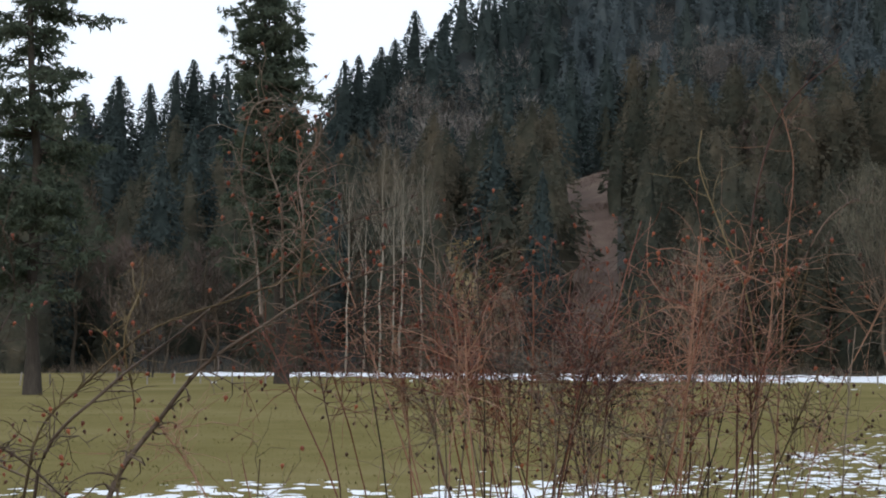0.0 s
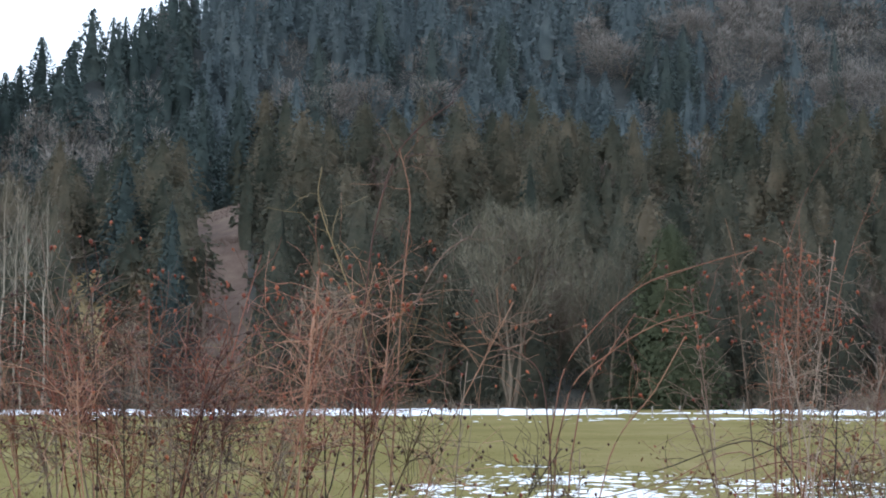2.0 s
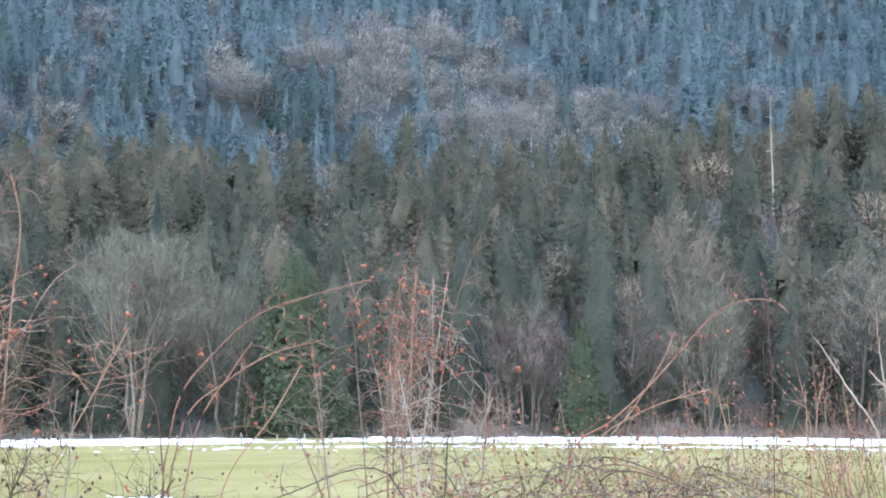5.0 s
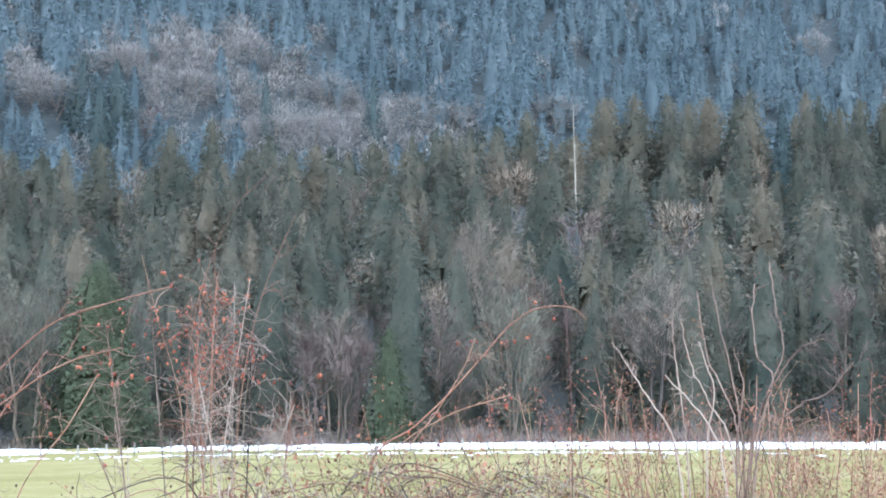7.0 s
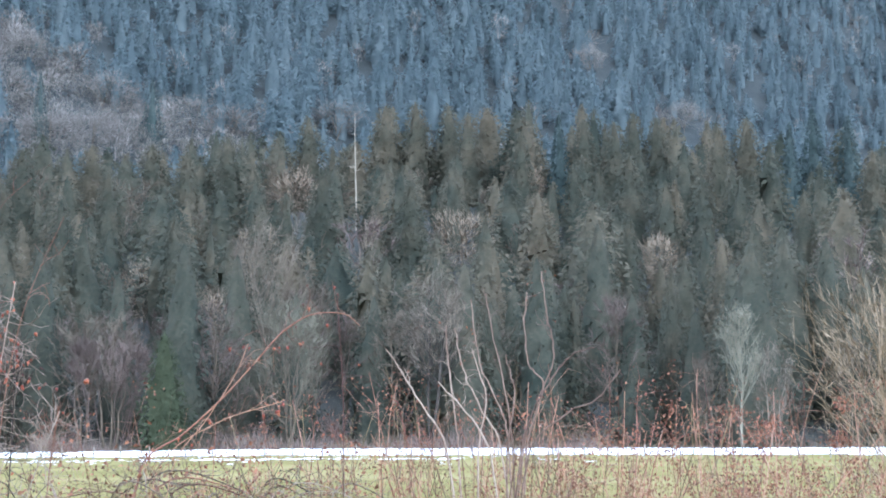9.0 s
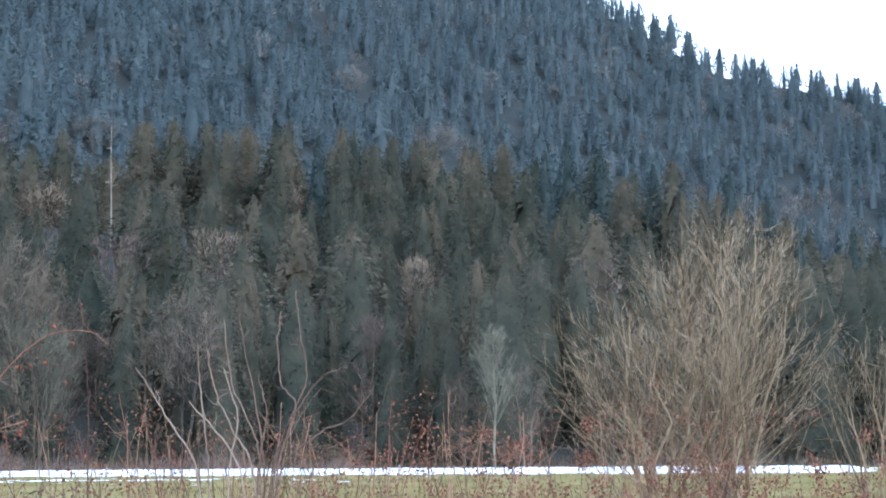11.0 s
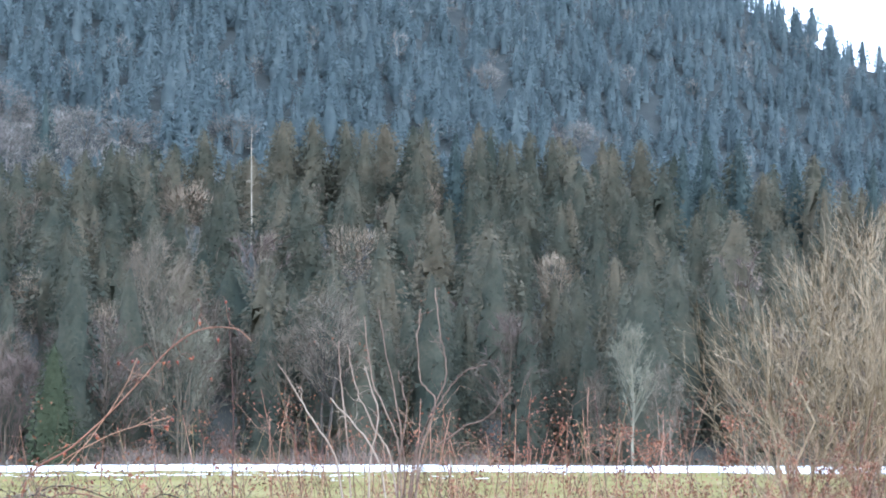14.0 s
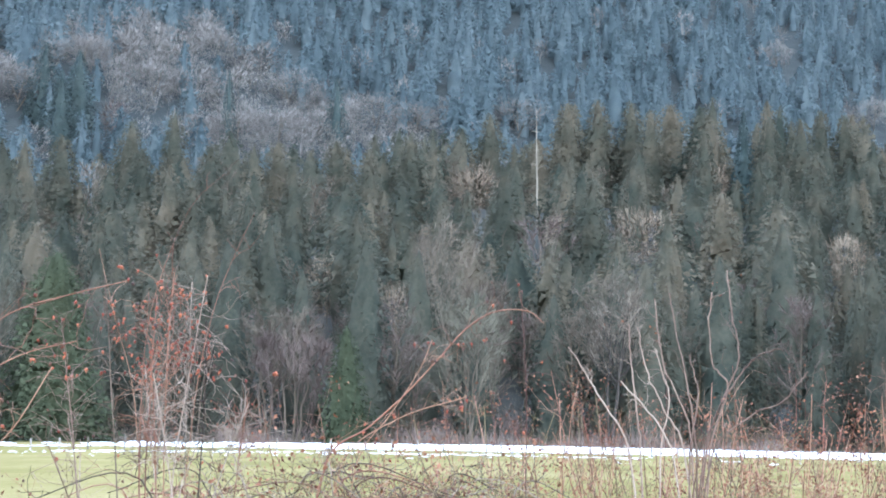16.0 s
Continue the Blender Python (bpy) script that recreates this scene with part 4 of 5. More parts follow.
old_fir(-5.7, 160, 44, 301, 2, -3.6, "old twin-topped fir with ragged limbs at the pasture's edge", 0.26, 7.0)
old_fir(-14.3, 116, 37, 302, 1, -1.5, "old fir with drooping ragged limbs on the pasture", 0.22, 7.0)


# ---- post and wire fence across the pasture ----
def fence():
    t = thing("fence", place(25, FENCE_FAR), "weathered post and wire fence across the pasture", "fence", kind="structure")
    origin = Vector(t.location)
    rng = np.random.default_rng(9)
    posts = []
    for k in range(2):
        w = 0.085
        ring = np.array([[math.cos(q), math.sin(q)] for q in np.arange(7) * 2 * np.pi / 7]) * w
        v = np.concatenate([np.c_[ring, np.full(7, -0.3)], np.c_[ring * 0.95, np.full(7, 1.15)], np.c_[ring * 0.6, np.full(7, 1.2 + 0.05 * k)]])
        f = [[i + o, (i + 1) % 7 + o, (i + 1) % 7 + 7 + o, i + 7 + o] for o in (0, 7) for i in range(7)] + [list(range(14, 21))]
        me = bpy.data.meshes.new("post")
        me.from_pydata(v, [], f)
        me.materials.append(POST)
        posts.append(me)
    a, tops = -17.0, []
    while a < 68:
        x, y, z = place(a, FENCE_FAR)
        p = part("post", posts[rng.integers(2)], t)
        p.location = Vector((x, y, z)) - origin
        p.rotation_euler = (rng.normal(0, 0.04), rng.normal(0, 0.04), rng.uniform(0, 6))
        p.scale = (1, 1, rng.uniform(0.85, 1.1))
        tops.append(np.array(p.location))
        a += math.degrees(3.0 / FENCE_FAR) * rng.uniform(0.85, 1.2)
    line = np.array(tops)
    for h in (0.35, 0.7, 1.05):
        part("wire", mesh("wire", *tube(line + [0, 0, h], np.full(len(line), 0.004), 3), WIRE), t)


fence()


# ---- undergrowth along the foot of the woods ----
def undergrowth(name, az0, az1, d0, d1, count, tall, mat, label, seed):
    rng = np.random.default_rng(seed)
    n = count
    az, d = rng.uniform(az0, az1, n), rng.uniform(d0, d1, n)
    clump = 0.5 + 0.5 * waves(d * np.sin(np.radians(az)), d * np.cos(np.radians(az)), 15, seed)
    p = stand_at(az, d)
    dirs = np.stack([rng.normal(0, 0.5, n), rng.normal(0, 0.5, n), np.ones(n)], 1)
    dirs /= np.linalg.norm(dirs, axis=1, keepdims=True)
    v, f = slivers(p, dirs, tall * np.clip(clump, 0.15, 1) * rng.uniform(0.4, 1.1, n), np.full(n, 0.09), rng)
    tagged(new(name, mesh(name, v, f, mat, np.repeat(rng.uniform(0, 1, n), 3))), label, "undergrowth", kind="stuff")


undergrowth("underbrush", -18, 69, 210, 256, 42000, 3.4, GREY_TWIG, "grey-brown leafless brush along the foot of the woods", 31)
undergrowth("underbrush", 27, 47, 208, 240, 14000, 4.6, PINK_TWIG, "russet leafless brush along the foot of the woods", 35)
undergrowth("rough_grass", -18, 69, 200, 212, 9000, 0.9, DRY, "rough dry grass below the brush", 32)
def tufts(az0, az1, d0, d1, count, seed):
    """Uneven grass blades over the near pasture."""
    rng = np.random.default_rng(seed)
    az, d = rng.uniform(az0, az1, count), d0 + (d1 - d0) * rng.uniform(0, 1, count) ** 1.4
    p = stand_at(az, d) + [0, 0, 0.29]
    dirs = np.stack([rng.normal(0, 0.6, count), rng.normal(0, 0.6, count), np.ones(count)], 1)
    dirs /= np.linalg.norm(dirs, axis=1, keepdims=True)
    lush = np.clip(0.6 + 0.5 * waves(p[:, 0], p[:, 1], 2.5, seed), 0.2, 1.2)
    v, f = slivers(p, dirs, lush * rng.uniform(0.03, 0.11, count), rng.uniform(0.012, 0.035, count), rng)
    tagged(new("grass_tufts", mesh("grass_tufts", v, f, TUFT)), "short winter grass of the pasture", "grass", kind="stuff")


tufts(-18, 68, 9, 95, 90000, 36)
undergrowth("bracken_slope", 3.4, 6.8, 215, 470, 20000, 1.5, BRACKEN, "dead brown bracken in the cleared strip", 33)
undergrowth("grass_knoll", 0.1, 1.9, 250, 330, 9000, 0.6, DRY, "pale dry grass in a small clearing", 34)


# ---- shrubs in the middle distance ----
bare_tree("hazel_shrub", 60.0, 30, 6.6, 2.3, 401, "large many-stemmed leafless hazel with straw-coloured twigs", STRAW_TWIG, STRAW_TWIG, "shrub", stems=16, limbs=230, twigs=1500, sprigs=4200,
          low=0.15, rise=0.85, wander=0.02, thick=0.03, sprig=0.34, fine=0.011, stray=0.35, lift=0.5, flare=0.08)
bare_tree("hazel_shrub", 57.6, 29.4, 5.2, 2.5, 403, "spreading leafless hazel with grey-green twigs", STRAW_TWIG, STRAW_TWIG, "shrub", stems=10, limbs=190, twigs=1100, sprigs=3200,
          low=0.12, rise=0.6, wander=0.025, thick=0.03, sprig=0.34, fine=0.011, stray=0.35, lift=0.5, flare=0.06)
bare_tree("hazel_shrub", 65.3, 29, 4.3, 1.5, 402, "leafless hazel with upright yellow-green stems", STRAW_TWIG, STRAW_TWIG, "shrub", stems=9, limbs=90, twigs=260, sprigs=700,
          low=0.2, rise=1.8, thick=0.026, sprig=0.4, fine=0.010, flare=0.10)


# ---- the near hedge: canes, twigs and hips ----
def spline(points, n):
    """A smooth line through a few points."""
    p = np.asarray(points, float)
    t = np.concatenate([[0], np.cumsum(np.sqrt(np.linalg.norm(np.diff(p, axis=0), axis=1)) + 1e-6)])
    m = np.gradient(p, t, axis=0)
    out = []
    for i in range(len(p) - 1):
        h = t[i + 1] - t[i]
        for u in np.linspace(0, 1, n, endpoint=i == len(p) - 2):
            out.append((2 * u ** 3 - 3 * u ** 2 + 1) * p[i] + (u ** 3 - 2 * u ** 2 + u) * h * m[i] + (3 * u ** 2 - 2 * u ** 3) * p[i + 1] + (u ** 3 - u ** 2) * h * m[i + 1])
    return np.array(out)


def shoot(rng, start, way, long, sag, wiggle, steps):
    """A growing line that wanders and gives way to its weight."""
    p, d = [np.array(start, float)], np.array(way, float)
    d /= np.linalg.norm(d)
    for k in range(steps):
        d = d + rng.normal(0, wiggle, 3) + np.array([0, 0, -sag * (k / steps)])
        d /= np.linalg.norm(d)
        p.append(p[-1] + d * long / steps)
    return np.array(p)


def hip_mesh(name, mat, w, h):
    bm = bmesh.new()
    bmesh.ops.create_uvsphere(bm, u_segments=7, v_segments=5, radius=1.0)
    for q in bm.verts:
        q.co = Vector((q.co.x * w, q.co.y * w, q.co.z * h - h * 0.9))
        if q.co.z < -h * 1.6:
            q.co.x, q.co.y, q.co.z = q.co.x * 0.7, q.co.y * 0.7, q.co.z - 0.10 * h
    for k in range(5):
        a = k * 2 * math.pi / 5
        tip = bm.verts.new((0.75 * w * math.cos(a), 0.75 * w * math.sin(a), -2.9 * h))
        b1 = bm.verts.new((0.3 * w * math.cos(a + 0.7), 0.3 * w * math.sin(a + 0.7), -1.9 * h))
        b2 = bm.verts.new((0.3 * w * math.cos(a - 0.7), 0.3 * w * math.sin(a - 0.7), -1.9 * h))
        bm.faces.new((tip, b1, b2))
    me = bpy.data.meshes.new(name)
    bm.to_mesh(me)
    bm.free()
    me.materials.append(mat)
    return me


HIPS = [hip_mesh("rose_hip", HIP, 0.0056, 0.0062), hip_mesh("rose_hip", HIP, 0.0049, 0.0060), hip_mesh("rose_hip", HIP_DARK, 0.0048, 0.0060), hip_mesh("rose_hip", HIP_DARK, 0.0042, 0.0064)]


class Shrub:
    """A near shrub: its canes with their twigs are parts, and so is each hip."""

    def __init__(self, name, az, d, label, seed, category="shrub", group="near hedge shrubs"):
        self.thing = thing(name, place(az, d), label, category, group)
        self.origin = np.array(self.thing.location)
        self.rng = np.random.default_rng(seed)
        self.tips = []
        self.hips = 0

    def cane(self, line, r0, mat, twigs=8, twig=0.28, begin=0.4, r1=0.0016, name="cane", sub=2, up=0.35, above=-9.0):
        rng = self.rng
        n = len(line)
        begin = max(begin, min(0.9, int((line[:, 2] < above).sum()) / n))
        pieces = [tube(line, r0 + (r1 - r0) * np.linspace(0, 1, n) ** 0.8, 5)]
        for k in range(twigs):
            u = begin + (0.98 - begin) * rng.uniform()
            i = min(int(u * (n - 1)), n - 2)
            at = line[i] + (line[i + 1] - line[i]) * (u * (n - 1) - i)
            d = (line[i + 1] - line[i]) / (np.linalg.norm(line[i + 1] - line[i]) + 1e-9)
            way = d * 0.5 + rng.normal(0, 0.7, 3) + np.array([0, 0, up])
            long = twig * rng.uniform(0.35, 1.25)
            t = shoot(rng, at, way, long, 0.14, 0.38, 4)
            r = max(0.0011, (r0 + (r1 - r0) * u) * 0.5)
            pieces.append(tube(t, np.linspace(r, 0.0007, 5), 3))
            self.tips.append(t[-1])
            for m in range(rng.integers(0, sub + 1)):
                j = rng.integers(1, 4)
                s = shoot(rng, t[j], (t[j] - t[j - 1]) * 6 + rng.normal(0, 0.5, 3), long * rng.uniform(0.25, 0.6), 0.1, 0.4, 2)
                pieces.append(tube(s, np.linspace(r * 0.7, 0.0006, 3), 3))
                self.tips.append(s[-1])
        self.tips.append(line[-1])
        v, f = joined(pieces)
        part(name, mesh(name, v - self.origin, f, mat), self.thing)

    def fan(self, n, tall, spread, mats, lean=(0, 0), base=0.25, short=0.6, r=0.0055, sag=0.05, wiggle=0.045, stray=0.05, **more):
        rng = self.rng
        for k in range(n):
            a = rng.uniform(0, 6.28)
            q = math.sqrt(rng.uniform())
            start = self.origin + np.array([base * q * math.cos(a), base * q * math.sin(a) * 0.6, -0.05])
            way = np.array([spread * q * math.cos(a) + lean[0] + rng.normal(0, stray), spread * q * math.sin(a) * 0.6 + lean[1] + rng.normal(0, stray), 1.0])
            line = shoot(rng, start, way, tall * rng.uniform(short, 1.06), sag, wiggle, 13)
            self.cane(line, r * rng.uniform(0.6, 1.25), mats[rng.integers(len(mats))], **more)

    def fruit(self, n, red=0.5, above=0.0, size=1.0):
        rng = self.rng
        tips = [t for t in self.tips if t[2] > above]
        for k in range(min(n, 300 - self.hips)):
            tip = tips[rng.integers(len(tips))]
            ob = part("rose_hip", HIPS[rng.integers(0, 2) + (0 if rng.uniform() < red else 2)], self.thing)
            ob.location = Vector(tip - self.origin + rng.normal(0, 0.006, 3))
            ob.rotation_euler = (rng.normal(0, 0.5), rng.normal(0, 0.5), rng.uniform(0, 6))
            ob.scale = (size * rng.uniform(0.6, 1.05),) * 3
            self.hips += 1

    def dried(self, n, above=0.0):
        """Small shrivelled fruit past counting, as one part."""
        rng = self.rng
        tips = np.array([t for t in self.tips if t[2] > above])
        p = tips[rng.integers(0, len(tips), n)] + rng.normal(0, 0.012, (n, 3)) - self.origin
        ball = np.array([[1, 0, 0], [-1, 0, 0], [0, 1, 0], [0, -1, 0], [0, 0, 1.3], [0, 0, -1.5]])
        faces = np.array([[0, 2, 4], [2, 1, 4], [1, 3, 4], [3, 0, 4], [2, 0, 5], [1, 2, 5], [3, 1, 5], [0, 3, 5]])
        v = (p[:, None] + ball[None] * rng.uniform(0.0028, 0.0052, (n, 1, 1))).reshape(-1, 3)
        f = (faces[None] + np.arange(n)[:, None, None] * 6).reshape(-1, 3)
        tagged(part("dried_fruit", mesh("dried_fruit", v, f, HIP_DARK), self.thing, "small black shrivelled fruit"), kind="stuff")

    def leaves(self, n, size, above=0.0):
        rng = self.rng
        tips = np.array([t for t in self.tips if t[2] > above])
        tips = tips[rng.integers(0, len(tips), max(8, len(tips) // 5))]
        p = tips[rng.integers(0, len(tips), n)] + rng.normal(0, 0.04, (n, 3)) - self.origin
        d = rng.normal(0, 1, (n, 3)) + [0, 0, -0.5]
        d /= np.linalg.norm(d, axis=1, keepdims=True)
        s = np.cross(d, rng.normal(size=(n, 3)))
        s /= np.linalg.norm(s, axis=1, keepdims=True)
        m = np.cross(d, s)
        ln = (size * rng.uniform(0.6, 1.3, n))[:, None]
        v = np.stack([p, p + d * ln * 0.5 + s * ln * 0.32 + m * ln * 0.1, p + d * ln, p + d * ln * 0.5 - s * ln * 0.32 + m * ln * 0.1], 1).reshape(-1, 3)
        i = np.arange(n)[:, None] * 4
        tagged(part("foliage", mesh("foliage", v, np.concatenate([i + [0, 1, 2], i + [0, 2, 3]]), LEAF_RED), self.thing, "curled rust-red withered leaves"), kind="stuff")


def at_eye(az, rise, d):
    a = math.radians(az)
    return np.array([d * math.sin(a), d * math.cos(a), EYE + d * math.tan(math.radians(rise))])


# rose with thick canes arching over to the right
s = Shrub("rose_shrub", -11.6, 3.9, "arching wild rose with grey canes and scattered red hips", 501)
foot = s.origin
for path, r, mat in (
        ([(-11.3, -5.0), (-9.6, -2.2), (-8.2, -0.4), (-6.4, 0.9), (-4.2, 2.3), (-2.3, 3.0), (-0.4, 3.6)], 0.0085, GREY_CANE),
        ([(-13.6, -4.0), (-11.5, -1.3), (-9.2, 0.6), (-6.8, 2.5), (-3.9, 4.4), (-1.6, 5.3)], 0.0055, GREY_CANE),
        ([(-13.8, -3.2), (-12.0, -0.9), (-10.2, 0.7), (-7.0, 2.0), (-4.6, 2.9)], 0.0045, GREEN_CANE),
        ([(-6.3, 1.4), (-6.6, 4.0), (-7.1, 6.2), (-6.8, 8.4), (-6.1, 8.9)], 0.0036, GREY_CANE),
        ([(-5.6, 2.0), (-5.7, 5.2), (-6.2, 7.0), (-5.6, 8.4), (-4.6, 7.9)], 0.0034, GREY_CANE),
        ([(-5.0, 2.2), (-4.9, 4.6), (-5.1, 6.4), (-4.4, 7.4)], 0.0034, PALE_STEM),
        ([(-11.0, -5.0), (-10.5, -2.0), (-10.9, 0.6), (-10.4, 2.2)], 0.004, GREEN_CANE),
        ([(-15.8, -2.0), (-14.6, 1.8), (-15.1, 4.4)], 0.004, GREY_CANE),
        ([(-17.0, -2.8), (-14.5, -3.4), (-12.4, -5.2)], 0.007, GREY_CANE),
        ([(-17.0, -3.6), (-14.0, -4.2), (-11.5, -5.6)], 0.006, GREY_CANE)):
    line = [at_eye(a, e, 3.9 + 0.08 * s.rng.normal() * (k > 0)) for k, (a, e) in enumerate(path)]
    if path[0][1] < -1.9:
        line = [foot + s.rng.normal(0, 0.08, 3) * [1, 1, 0]] + line
    s.cane(spline(line, 7), r, mat, twigs=40, twig=0.14, begin=0.15, sub=2, up=0.1)
s.fan(12, 1.6, 0.5, [GREY_CANE, GREEN_CANE, RED_CANE], lean=(-0.15, 0), base=0.5, r=0.0045, twigs=14, twig=0.25)
s.fruit(260, 0.6, 1.6, 1.0)

# the dense many-caned rose
s = Shrub("rose_shrub", 1.9, 4.1, "dense wild rose of many upright red-brown canes with hips", 502)
s.fan(30, 1.95, 0.13, [ROSE_CANE, ROSE_CANE, ROSE_CANE, RED_CANE, GREY_CANE], lean=(0.02, 0), base=0.2, short=0.86, r=0.0048, wiggle=0.05, sag=0.05, stray=0.04, twigs=26, twig=0.22, begin=0.55, sub=3, up=0.25, above=2.15)
s.fan(4, 1.6, 0.35, [GREEN_CANE, GREY_CANE, RED_CANE], base=0.22, short=0.7, r=0.0035, wiggle=0.06, twigs=5, twig=0.2, begin=0.5, sub=2, above=2.0)
s.fan(4, 2.1, 0.10, [GREY_CANE, ROSE_CANE], base=0.2, short=0.95, r=0.004, wiggle=0.06, twigs=8, twig=0.2, begin=0.7, sub=2)
s.fruit(220, 0.3, 1.9, 0.9)
s.dried(500, 1.9)
s = Shrub("rose_shrub", 5.4, 4.2, "tall wild rose with slender olive and red canes and orange hips", 503)
s.fan(26, 2.0, 0.16, [ROSE_CANE, GREEN_CANE, ROSE_CANE, GREY_CANE], lean=(0.04, 0), base=0.22, short=0.84, r=0.0048, wiggle=0.05, sag=0.05, stray=0.04, twigs=26, twig=0.24, begin=0.55, sub=3, up=0.25, above=2.15)
s.fan(7, 2.2, 0.12, [GREEN_CANE, RED_CANE, GREY_CANE], lean=(0.03, 0), base=0.15, short=0.93, r=0.0045, wiggle=0.05, sag=0.03, stray=0.04, twigs=18, twig=0.26, begin=0.72, sub=3, up=0.3, above=2.4)
s.fan(7, 1.7, 0.45, [GREEN_CANE, RED_CANE, GREY_CANE], base=0.2, short=0.7, r=0.0035, wiggle=0.06, twigs=5, twig=0.2, begin=0.5, sub=2, above=2.0)
s.fruit(190, 0.85, 2.38, 1.0)
s.fruit(110, 0.2, 1.9, 0.85)
s.dried(350, 1.9)
s = Shrub("rose_shrub", 10.4, 4.3, "wild rose with a few tall red canes", 510)
s.fan(14, 1.8, 0.3, [ROSE_CANE, GREEN_CANE, GREY_CANE], base=0.3, r=0.004, twigs=12, twig=0.22, begin=0.5, above=2.0)
s.fruit(50, 0.4, 1.8)
s.dried(120, 1.8)
for path, r, mat in (([(10.2, 0.0), (10.5, 3.5), (10.8, 6.0), (11.5, 8.4), (12.4, 9.5), (13.5, 10.3)], 0.0034, RED_CANE), ([(11.6, 0.0), (11.8, 4.0), (12.0, 7.0), (11.6, 8.7)], 0.0034, RED_CANE),
                     ([(10.8, 0.0), (10.4, 2.5), (9.6, 4.6), (8.8, 6.9), (8.9, 8.0)], 0.003, GREEN_CANE), ([(11.0, 0.0), (12.2, 3.2), (13.2, 5.0), (14.0, 5.6)], 0.003, PALE_STEM)):
    s.cane(spline([s.origin] + [at_eye(a, e, 4.3) for a, e in path], 7), r, mat, twigs=9, twig=0.2, begin=0.45, sub=2)
s = Shrub("rose_shrub", 14.6, 4.5, "straggling wild rose with thin olive canes", 504)
s.fan(24, 1.7, 0.45, [GREEN_CANE, GREY_CANE, GREEN_CANE, RED_CANE], base=0.5, r=0.0038, twigs=9, twig=0.26, sag=0.2, above=1.9)
s.fruit(60, 0.3, 1.7)
s.dried(120, 1.6)

# long red canes bowing over between the roses
s = Shrub("rose_shrub", 17.2, 4.6, "wild rose with long bowed red canes", 505)
for path in ([(17.3, 0.6), (18.6, 2.6), (20.2, 4.0), (22.2, 4.7), (24.0, 5.2)], [(17.6, 0.2), (19.0, 1.6), (20.6, 2.6), (22.4, 3.1)],
             [(18.0, -0.2), (19.1, 1.8), (19.9, 3.0)], [(16.8, 0.0), (16.4, 1.2), (15.2, 1.9)], [(19.0, -2.0), (20.6, 0.4), (21.6, 2.2)]):
    s.cane(spline([s.origin] + [at_eye(a, e, 4.7) for a, e in path], 7), 0.0027, RED_CANE, twigs=5, twig=0.18, begin=0.45)
s.fan(2, 1.5, 0.55, [GREEN_CANE], base=0.4, twigs=6, twig=0.25)
s.fruit(25, 0.4, 1.7)

# the upright rose crowned with hips
s = Shrub("rose_shrub", 25.2, 4.9, "upright wild rose crowned with orange-red hips", 506)
s.fan(14, 2.28, 0.03, [RED_CANE, PALE_STEM, GREY_CANE], lean=(0.015, 0.01), base=0.07, short=0.84, r=0.0046, wiggle=0.035, stray=0.018, twigs=30, twig=0.16, begin=0.6, sub=4, up=0.05, above=2.2)
s.fan(6, 1.95, 0.08, [PALE_STEM], lean=(-0.06, 0), base=0.06, short=0.86, r=0.0046, wiggle=0.08, stray=0.02, twigs=12, twig=0.16, begin=0.7)
s.fan(4, 1.6, 0.4, [RED_CANE, GREEN_CANE], base=0.1, short=0.7, r=0.0035, twigs=6, twig=0.2)
s.fruit(250, 0.85, 2.36, 1.0)
s.fruit(50, 0.4, 1.9, 0.8)
for path in ([(24.6, 1.0), (24.8, 4.0), (25.4, 6.2), (26.2, 8.0), (27.2, 9.0)], [(26.4, 1.0), (26.9, 4.0), (27.4, 5.6), (28.3, 7.7)], [(24.4, 1.0), (23.6, 4.0), (23.0, 6.3)]):
    s.cane(spline([s.origin] + [at_eye(a, e, 4.9) for a, e in path], 7), 0.0014, RED_CANE, r1=0.0007, twigs=3, twig=0.16, begin=0.6)

# a heap of bowed brambles
s = Shrub("bramble_heap", 30.0, 5.6, "low heap of bowed dead bramble canes", 507)
for k in range(90):
    a0, a1 = s.rng.uniform(25, 38), s.rng.uniform(-7, 7)
    e0 = s.rng.uniform(-3.0, -1.1) - 0.02 * (a0 - 31) ** 2
    dd = s.rng.uniform(4.9, 6.4)
    line = [np.array([*place(a0, dd)]), at_eye(a0 + a1 * 0.3, e0, dd), at_eye(a0 + a1, e0 - s.rng.uniform(0.2, 1.4), dd + s.rng.normal(0, 0.2))]
    s.cane(spline(line, 8), s.rng.uniform(0.003, 0.0055), (GREY_CANE, RED_CANE, GREY_CANE, GREEN_CANE)[k % 4], twigs=10, twig=0.2, begin=0.2)
s.fruit(60, 0.3, 1.6)
s.dried(500, 1.4)
s.leaves(1500, 0.017, 1.4)

# long red canes over the heap
s = Shrub("rose_shrub", 31.0, 5.4, "wild rose with long bowed red canes over brambles", 508)
for path in ([(31.0, -0.8), (32.4, 0.3), (33.6, 1.4), (34.8, 2.7), (35.8, 3.8), (36.8, 4.4), (38.0, 4.4), (38.5, 4.0)], [(32.0, -1.0), (33.2, 0.8), (34.2, 2.4), (34.6, 3.4)], [(37.9, -2.0), (37.9, 1.6), (37.7, 5.0)],
             [(31.5, -1.0), (33.4, 0.6), (35.8, 1.4)]):
    s.cane(spline([np.array([*place(path[0][0], 5.4)])] + [at_eye(a, e, 5.4) for a, e in path], 7), 0.0042 if path[0][0] == 31.0 else 0.0019, RED_CANE, twigs=6, twig=0.2, begin=0.4)
s.fruit(60, 0.6, 1.9)

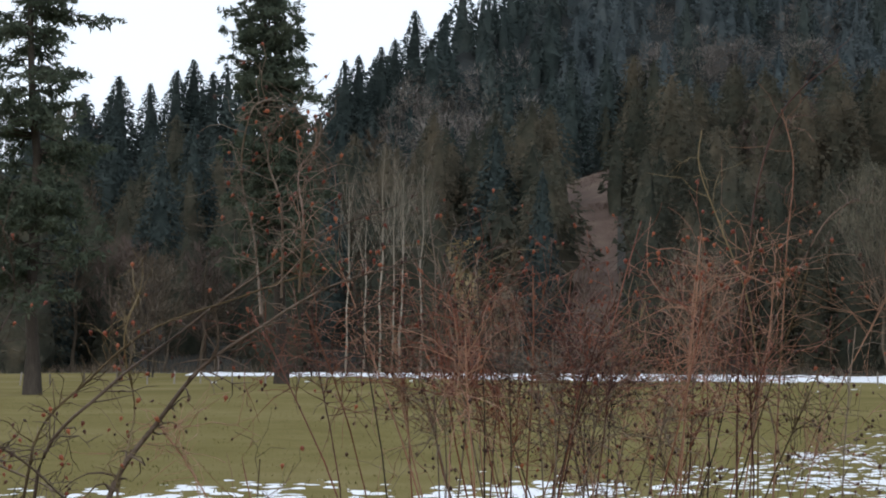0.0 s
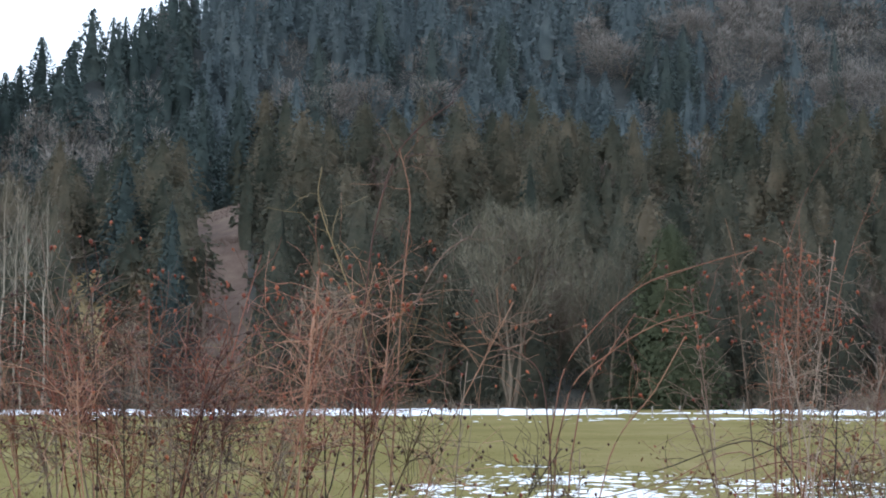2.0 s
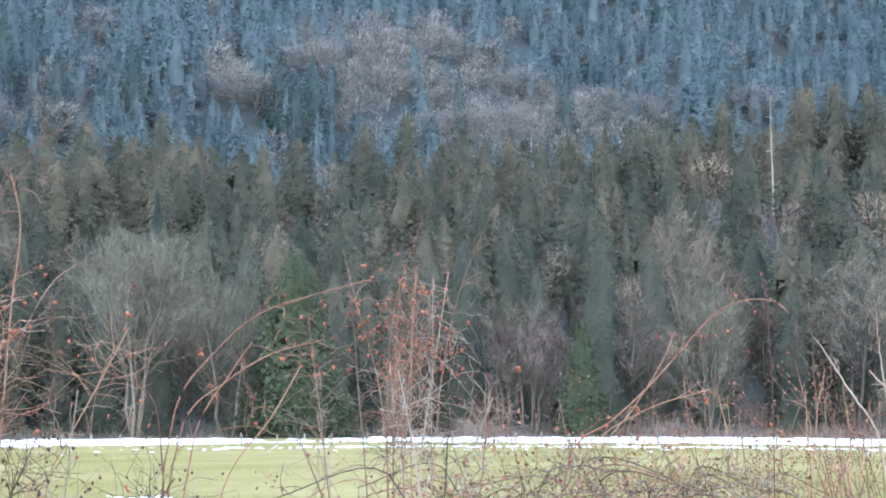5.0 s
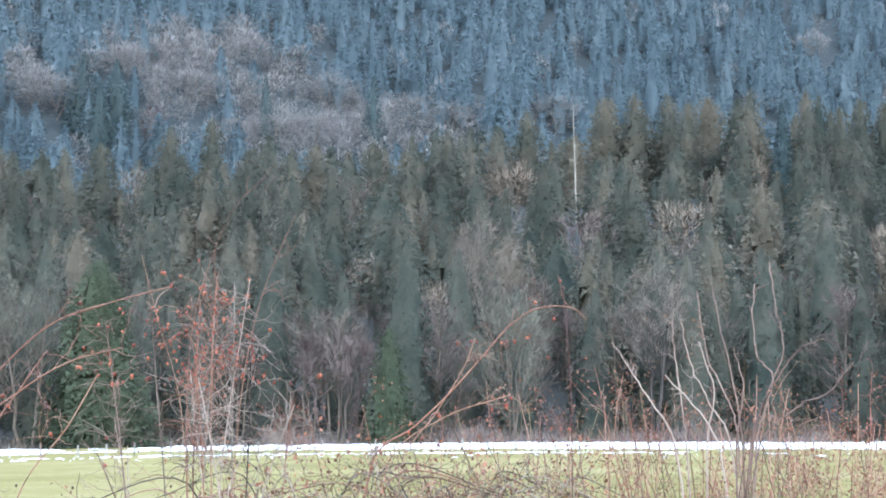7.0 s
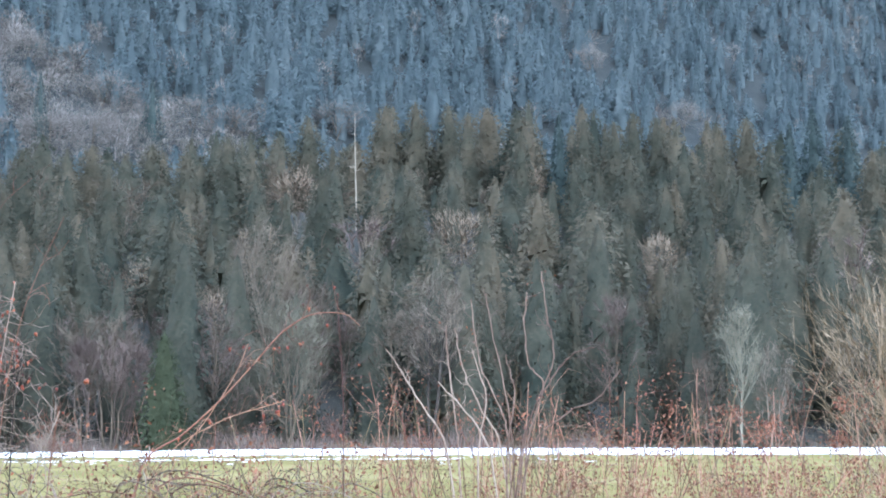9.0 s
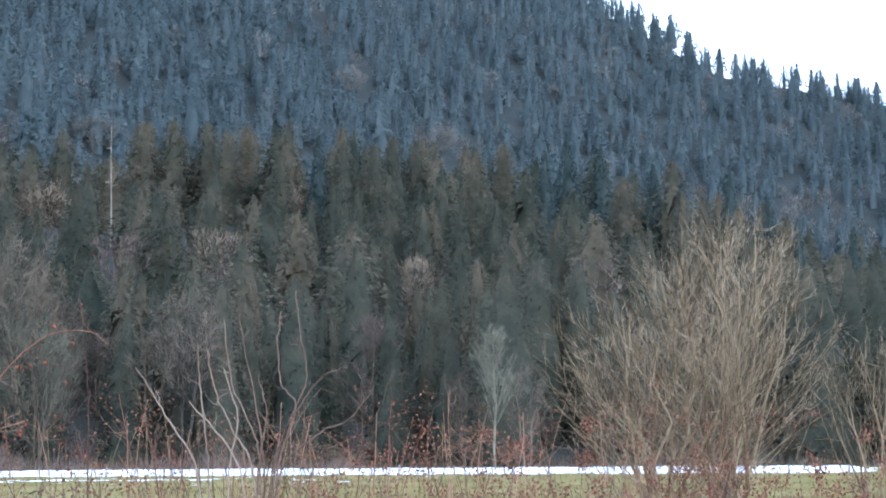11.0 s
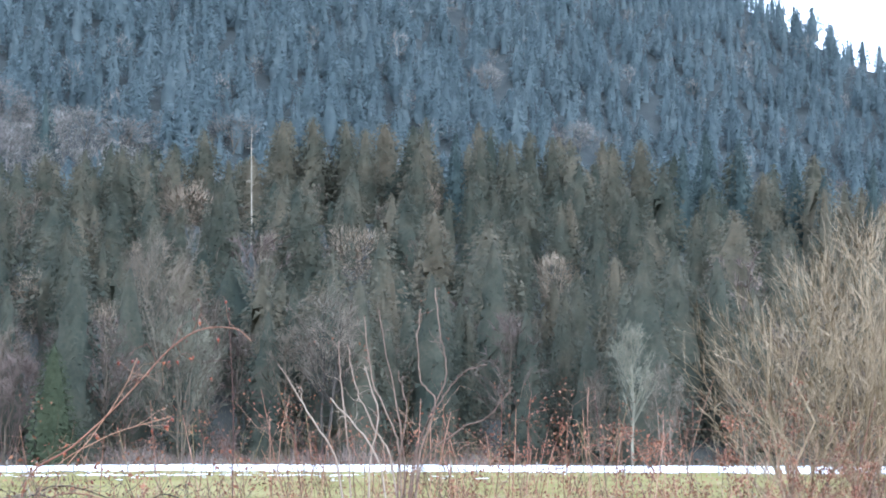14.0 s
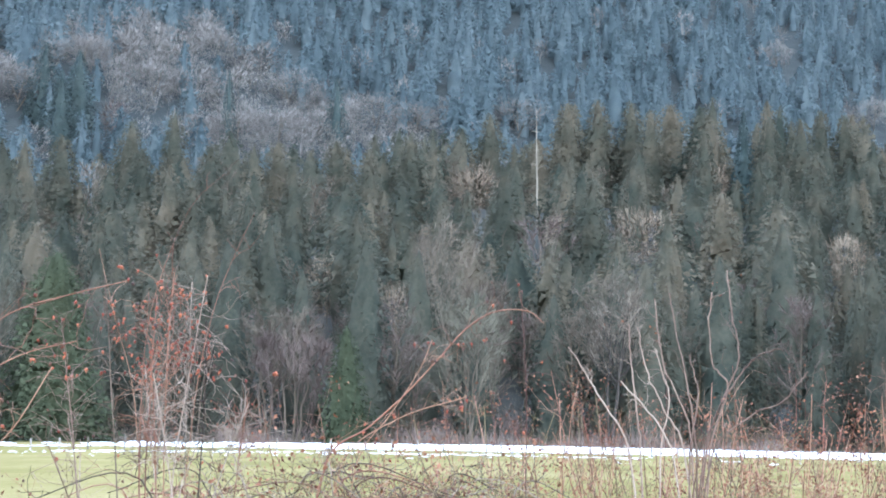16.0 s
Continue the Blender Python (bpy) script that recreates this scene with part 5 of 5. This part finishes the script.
# thick pale stems with swollen buds
s = Shrub("elder_shrub", 44.0, 8.0, "leafless shrub with thick pale budded stems", 509)
for path in ([(43.8, -0.3), (43.6, 1.5), (43.2, 3.5), (42.9, 5.1)], [(44.3, -0.3), (44.9, 2.0), (44.4, 2.6), (44.3, 3.7), (44.4, 5.15)], [(44.2, -0.2), (45.3, 2.9), (45.1, 4.3), (44.9, 5.9)],
             [(44.1, -0.3), (45.1, 1.9), (45.9, 2.9), (46.7, 3.2)], [(41.5, -0.3), (40.7, 1.1), (39.9, 2.5), (39.4, 3.2)], [(41.9, -0.3), (41.8, 0.7), (41.6, 2.7), (41.5, 4.0)],
             [(43.4, -0.3), (42.7, 1.1), (42.1, 2.5), (41.8, 3.9)], [(43.7, -0.3), (43.5, 0.8), (42.7, 2.7), (42.4, 4.95)], [(43.0, -0.4), (42.0, 1.2), (41.2, 2.0)],
             [(44.4, -0.4), (45.6, 0.8), (46.8, 1.4), (47.6, 2.4)], [(43.6, -0.4), (43.9, 1.6), (43.6, 3.0)], [(42.6, -0.4), (42.9, 1.4), (42.4, 3.2)]):
    line = spline([np.array([*place(43.5 + 0.8 * (path[0][0] - 43.5), 8.0)])] + [at_eye(a, e, 8.0) for a, e in path], 6)
    line[1:] += s.rng.normal(0, 0.003, (len(line) - 1, 3))
    s.cane(line, 0.0058, PALE_STEM, twigs=4, twig=0.16, begin=0.6, r1=0.003, name="stem", sub=1, up=1.0)
s.fan(70, 2.1, 0.3, [RED_CANE, RED_CANE, GREEN_CANE], base=0.65, short=0.5, r=0.004, twigs=16, twig=0.26, begin=0.5)
s.dried(300, 1.5)
s.leaves(1300, 0.016, 1.4)

# thin twiggy growth along the verge
for k, (a, d, n, tall) in enumerate([(34.5, 8.5, 46, 2.1), (38.0, 8.8, 64, 2.3), (41.0, 9.0, 70, 2.4), (44.4, 8.6, 60, 2.3), (47.2, 9.6, 64, 2.4), (50.5, 9.8, 60, 2.3), (53.5, 10.0, 60, 2.4)]):
    s = Shrub("twiggy_shrub", a, d, "thin twiggy reddish shrub on the verge", 520 + k)
    s.fan(int(n * 1.2), tall + 0.15, 0.4, [ROSE_CANE, RED_CANE, ROSE_CANE, GREEN_CANE], base=0.9, r=0.006, twigs=10, twig=0.32, short=0.5)
    s.leaves(1700, 0.016, 1.5)

# shrubs that keep their withered red leaves
for k, (a, d, n, tall, lv) in enumerate([(47.0, 11.0, 16, 2.4, 150), (49.0, 11.5, 20, 2.75, 240), (55.6, 13.0, 40, 2.6, 700), (58.3, 13.5, 44, 2.65, 800), (61.5, 14.0, 40, 2.3, 400), (64.6, 12.0, 50, 2.2, 800), (67.0, 12.0, 40, 2.2, 700)]):
    s = Shrub("beech_shrub", a, d, "twiggy shrub that keeps withered rust-red leaves", 540 + k)
    s.fan(n, tall, 0.45, [RED_CANE, RED_CANE, GREY_CANE], base=0.7, r=0.007, twigs=12, twig=0.4, begin=0.5)
    s.leaves(lv * 6, 0.024, 1.4)
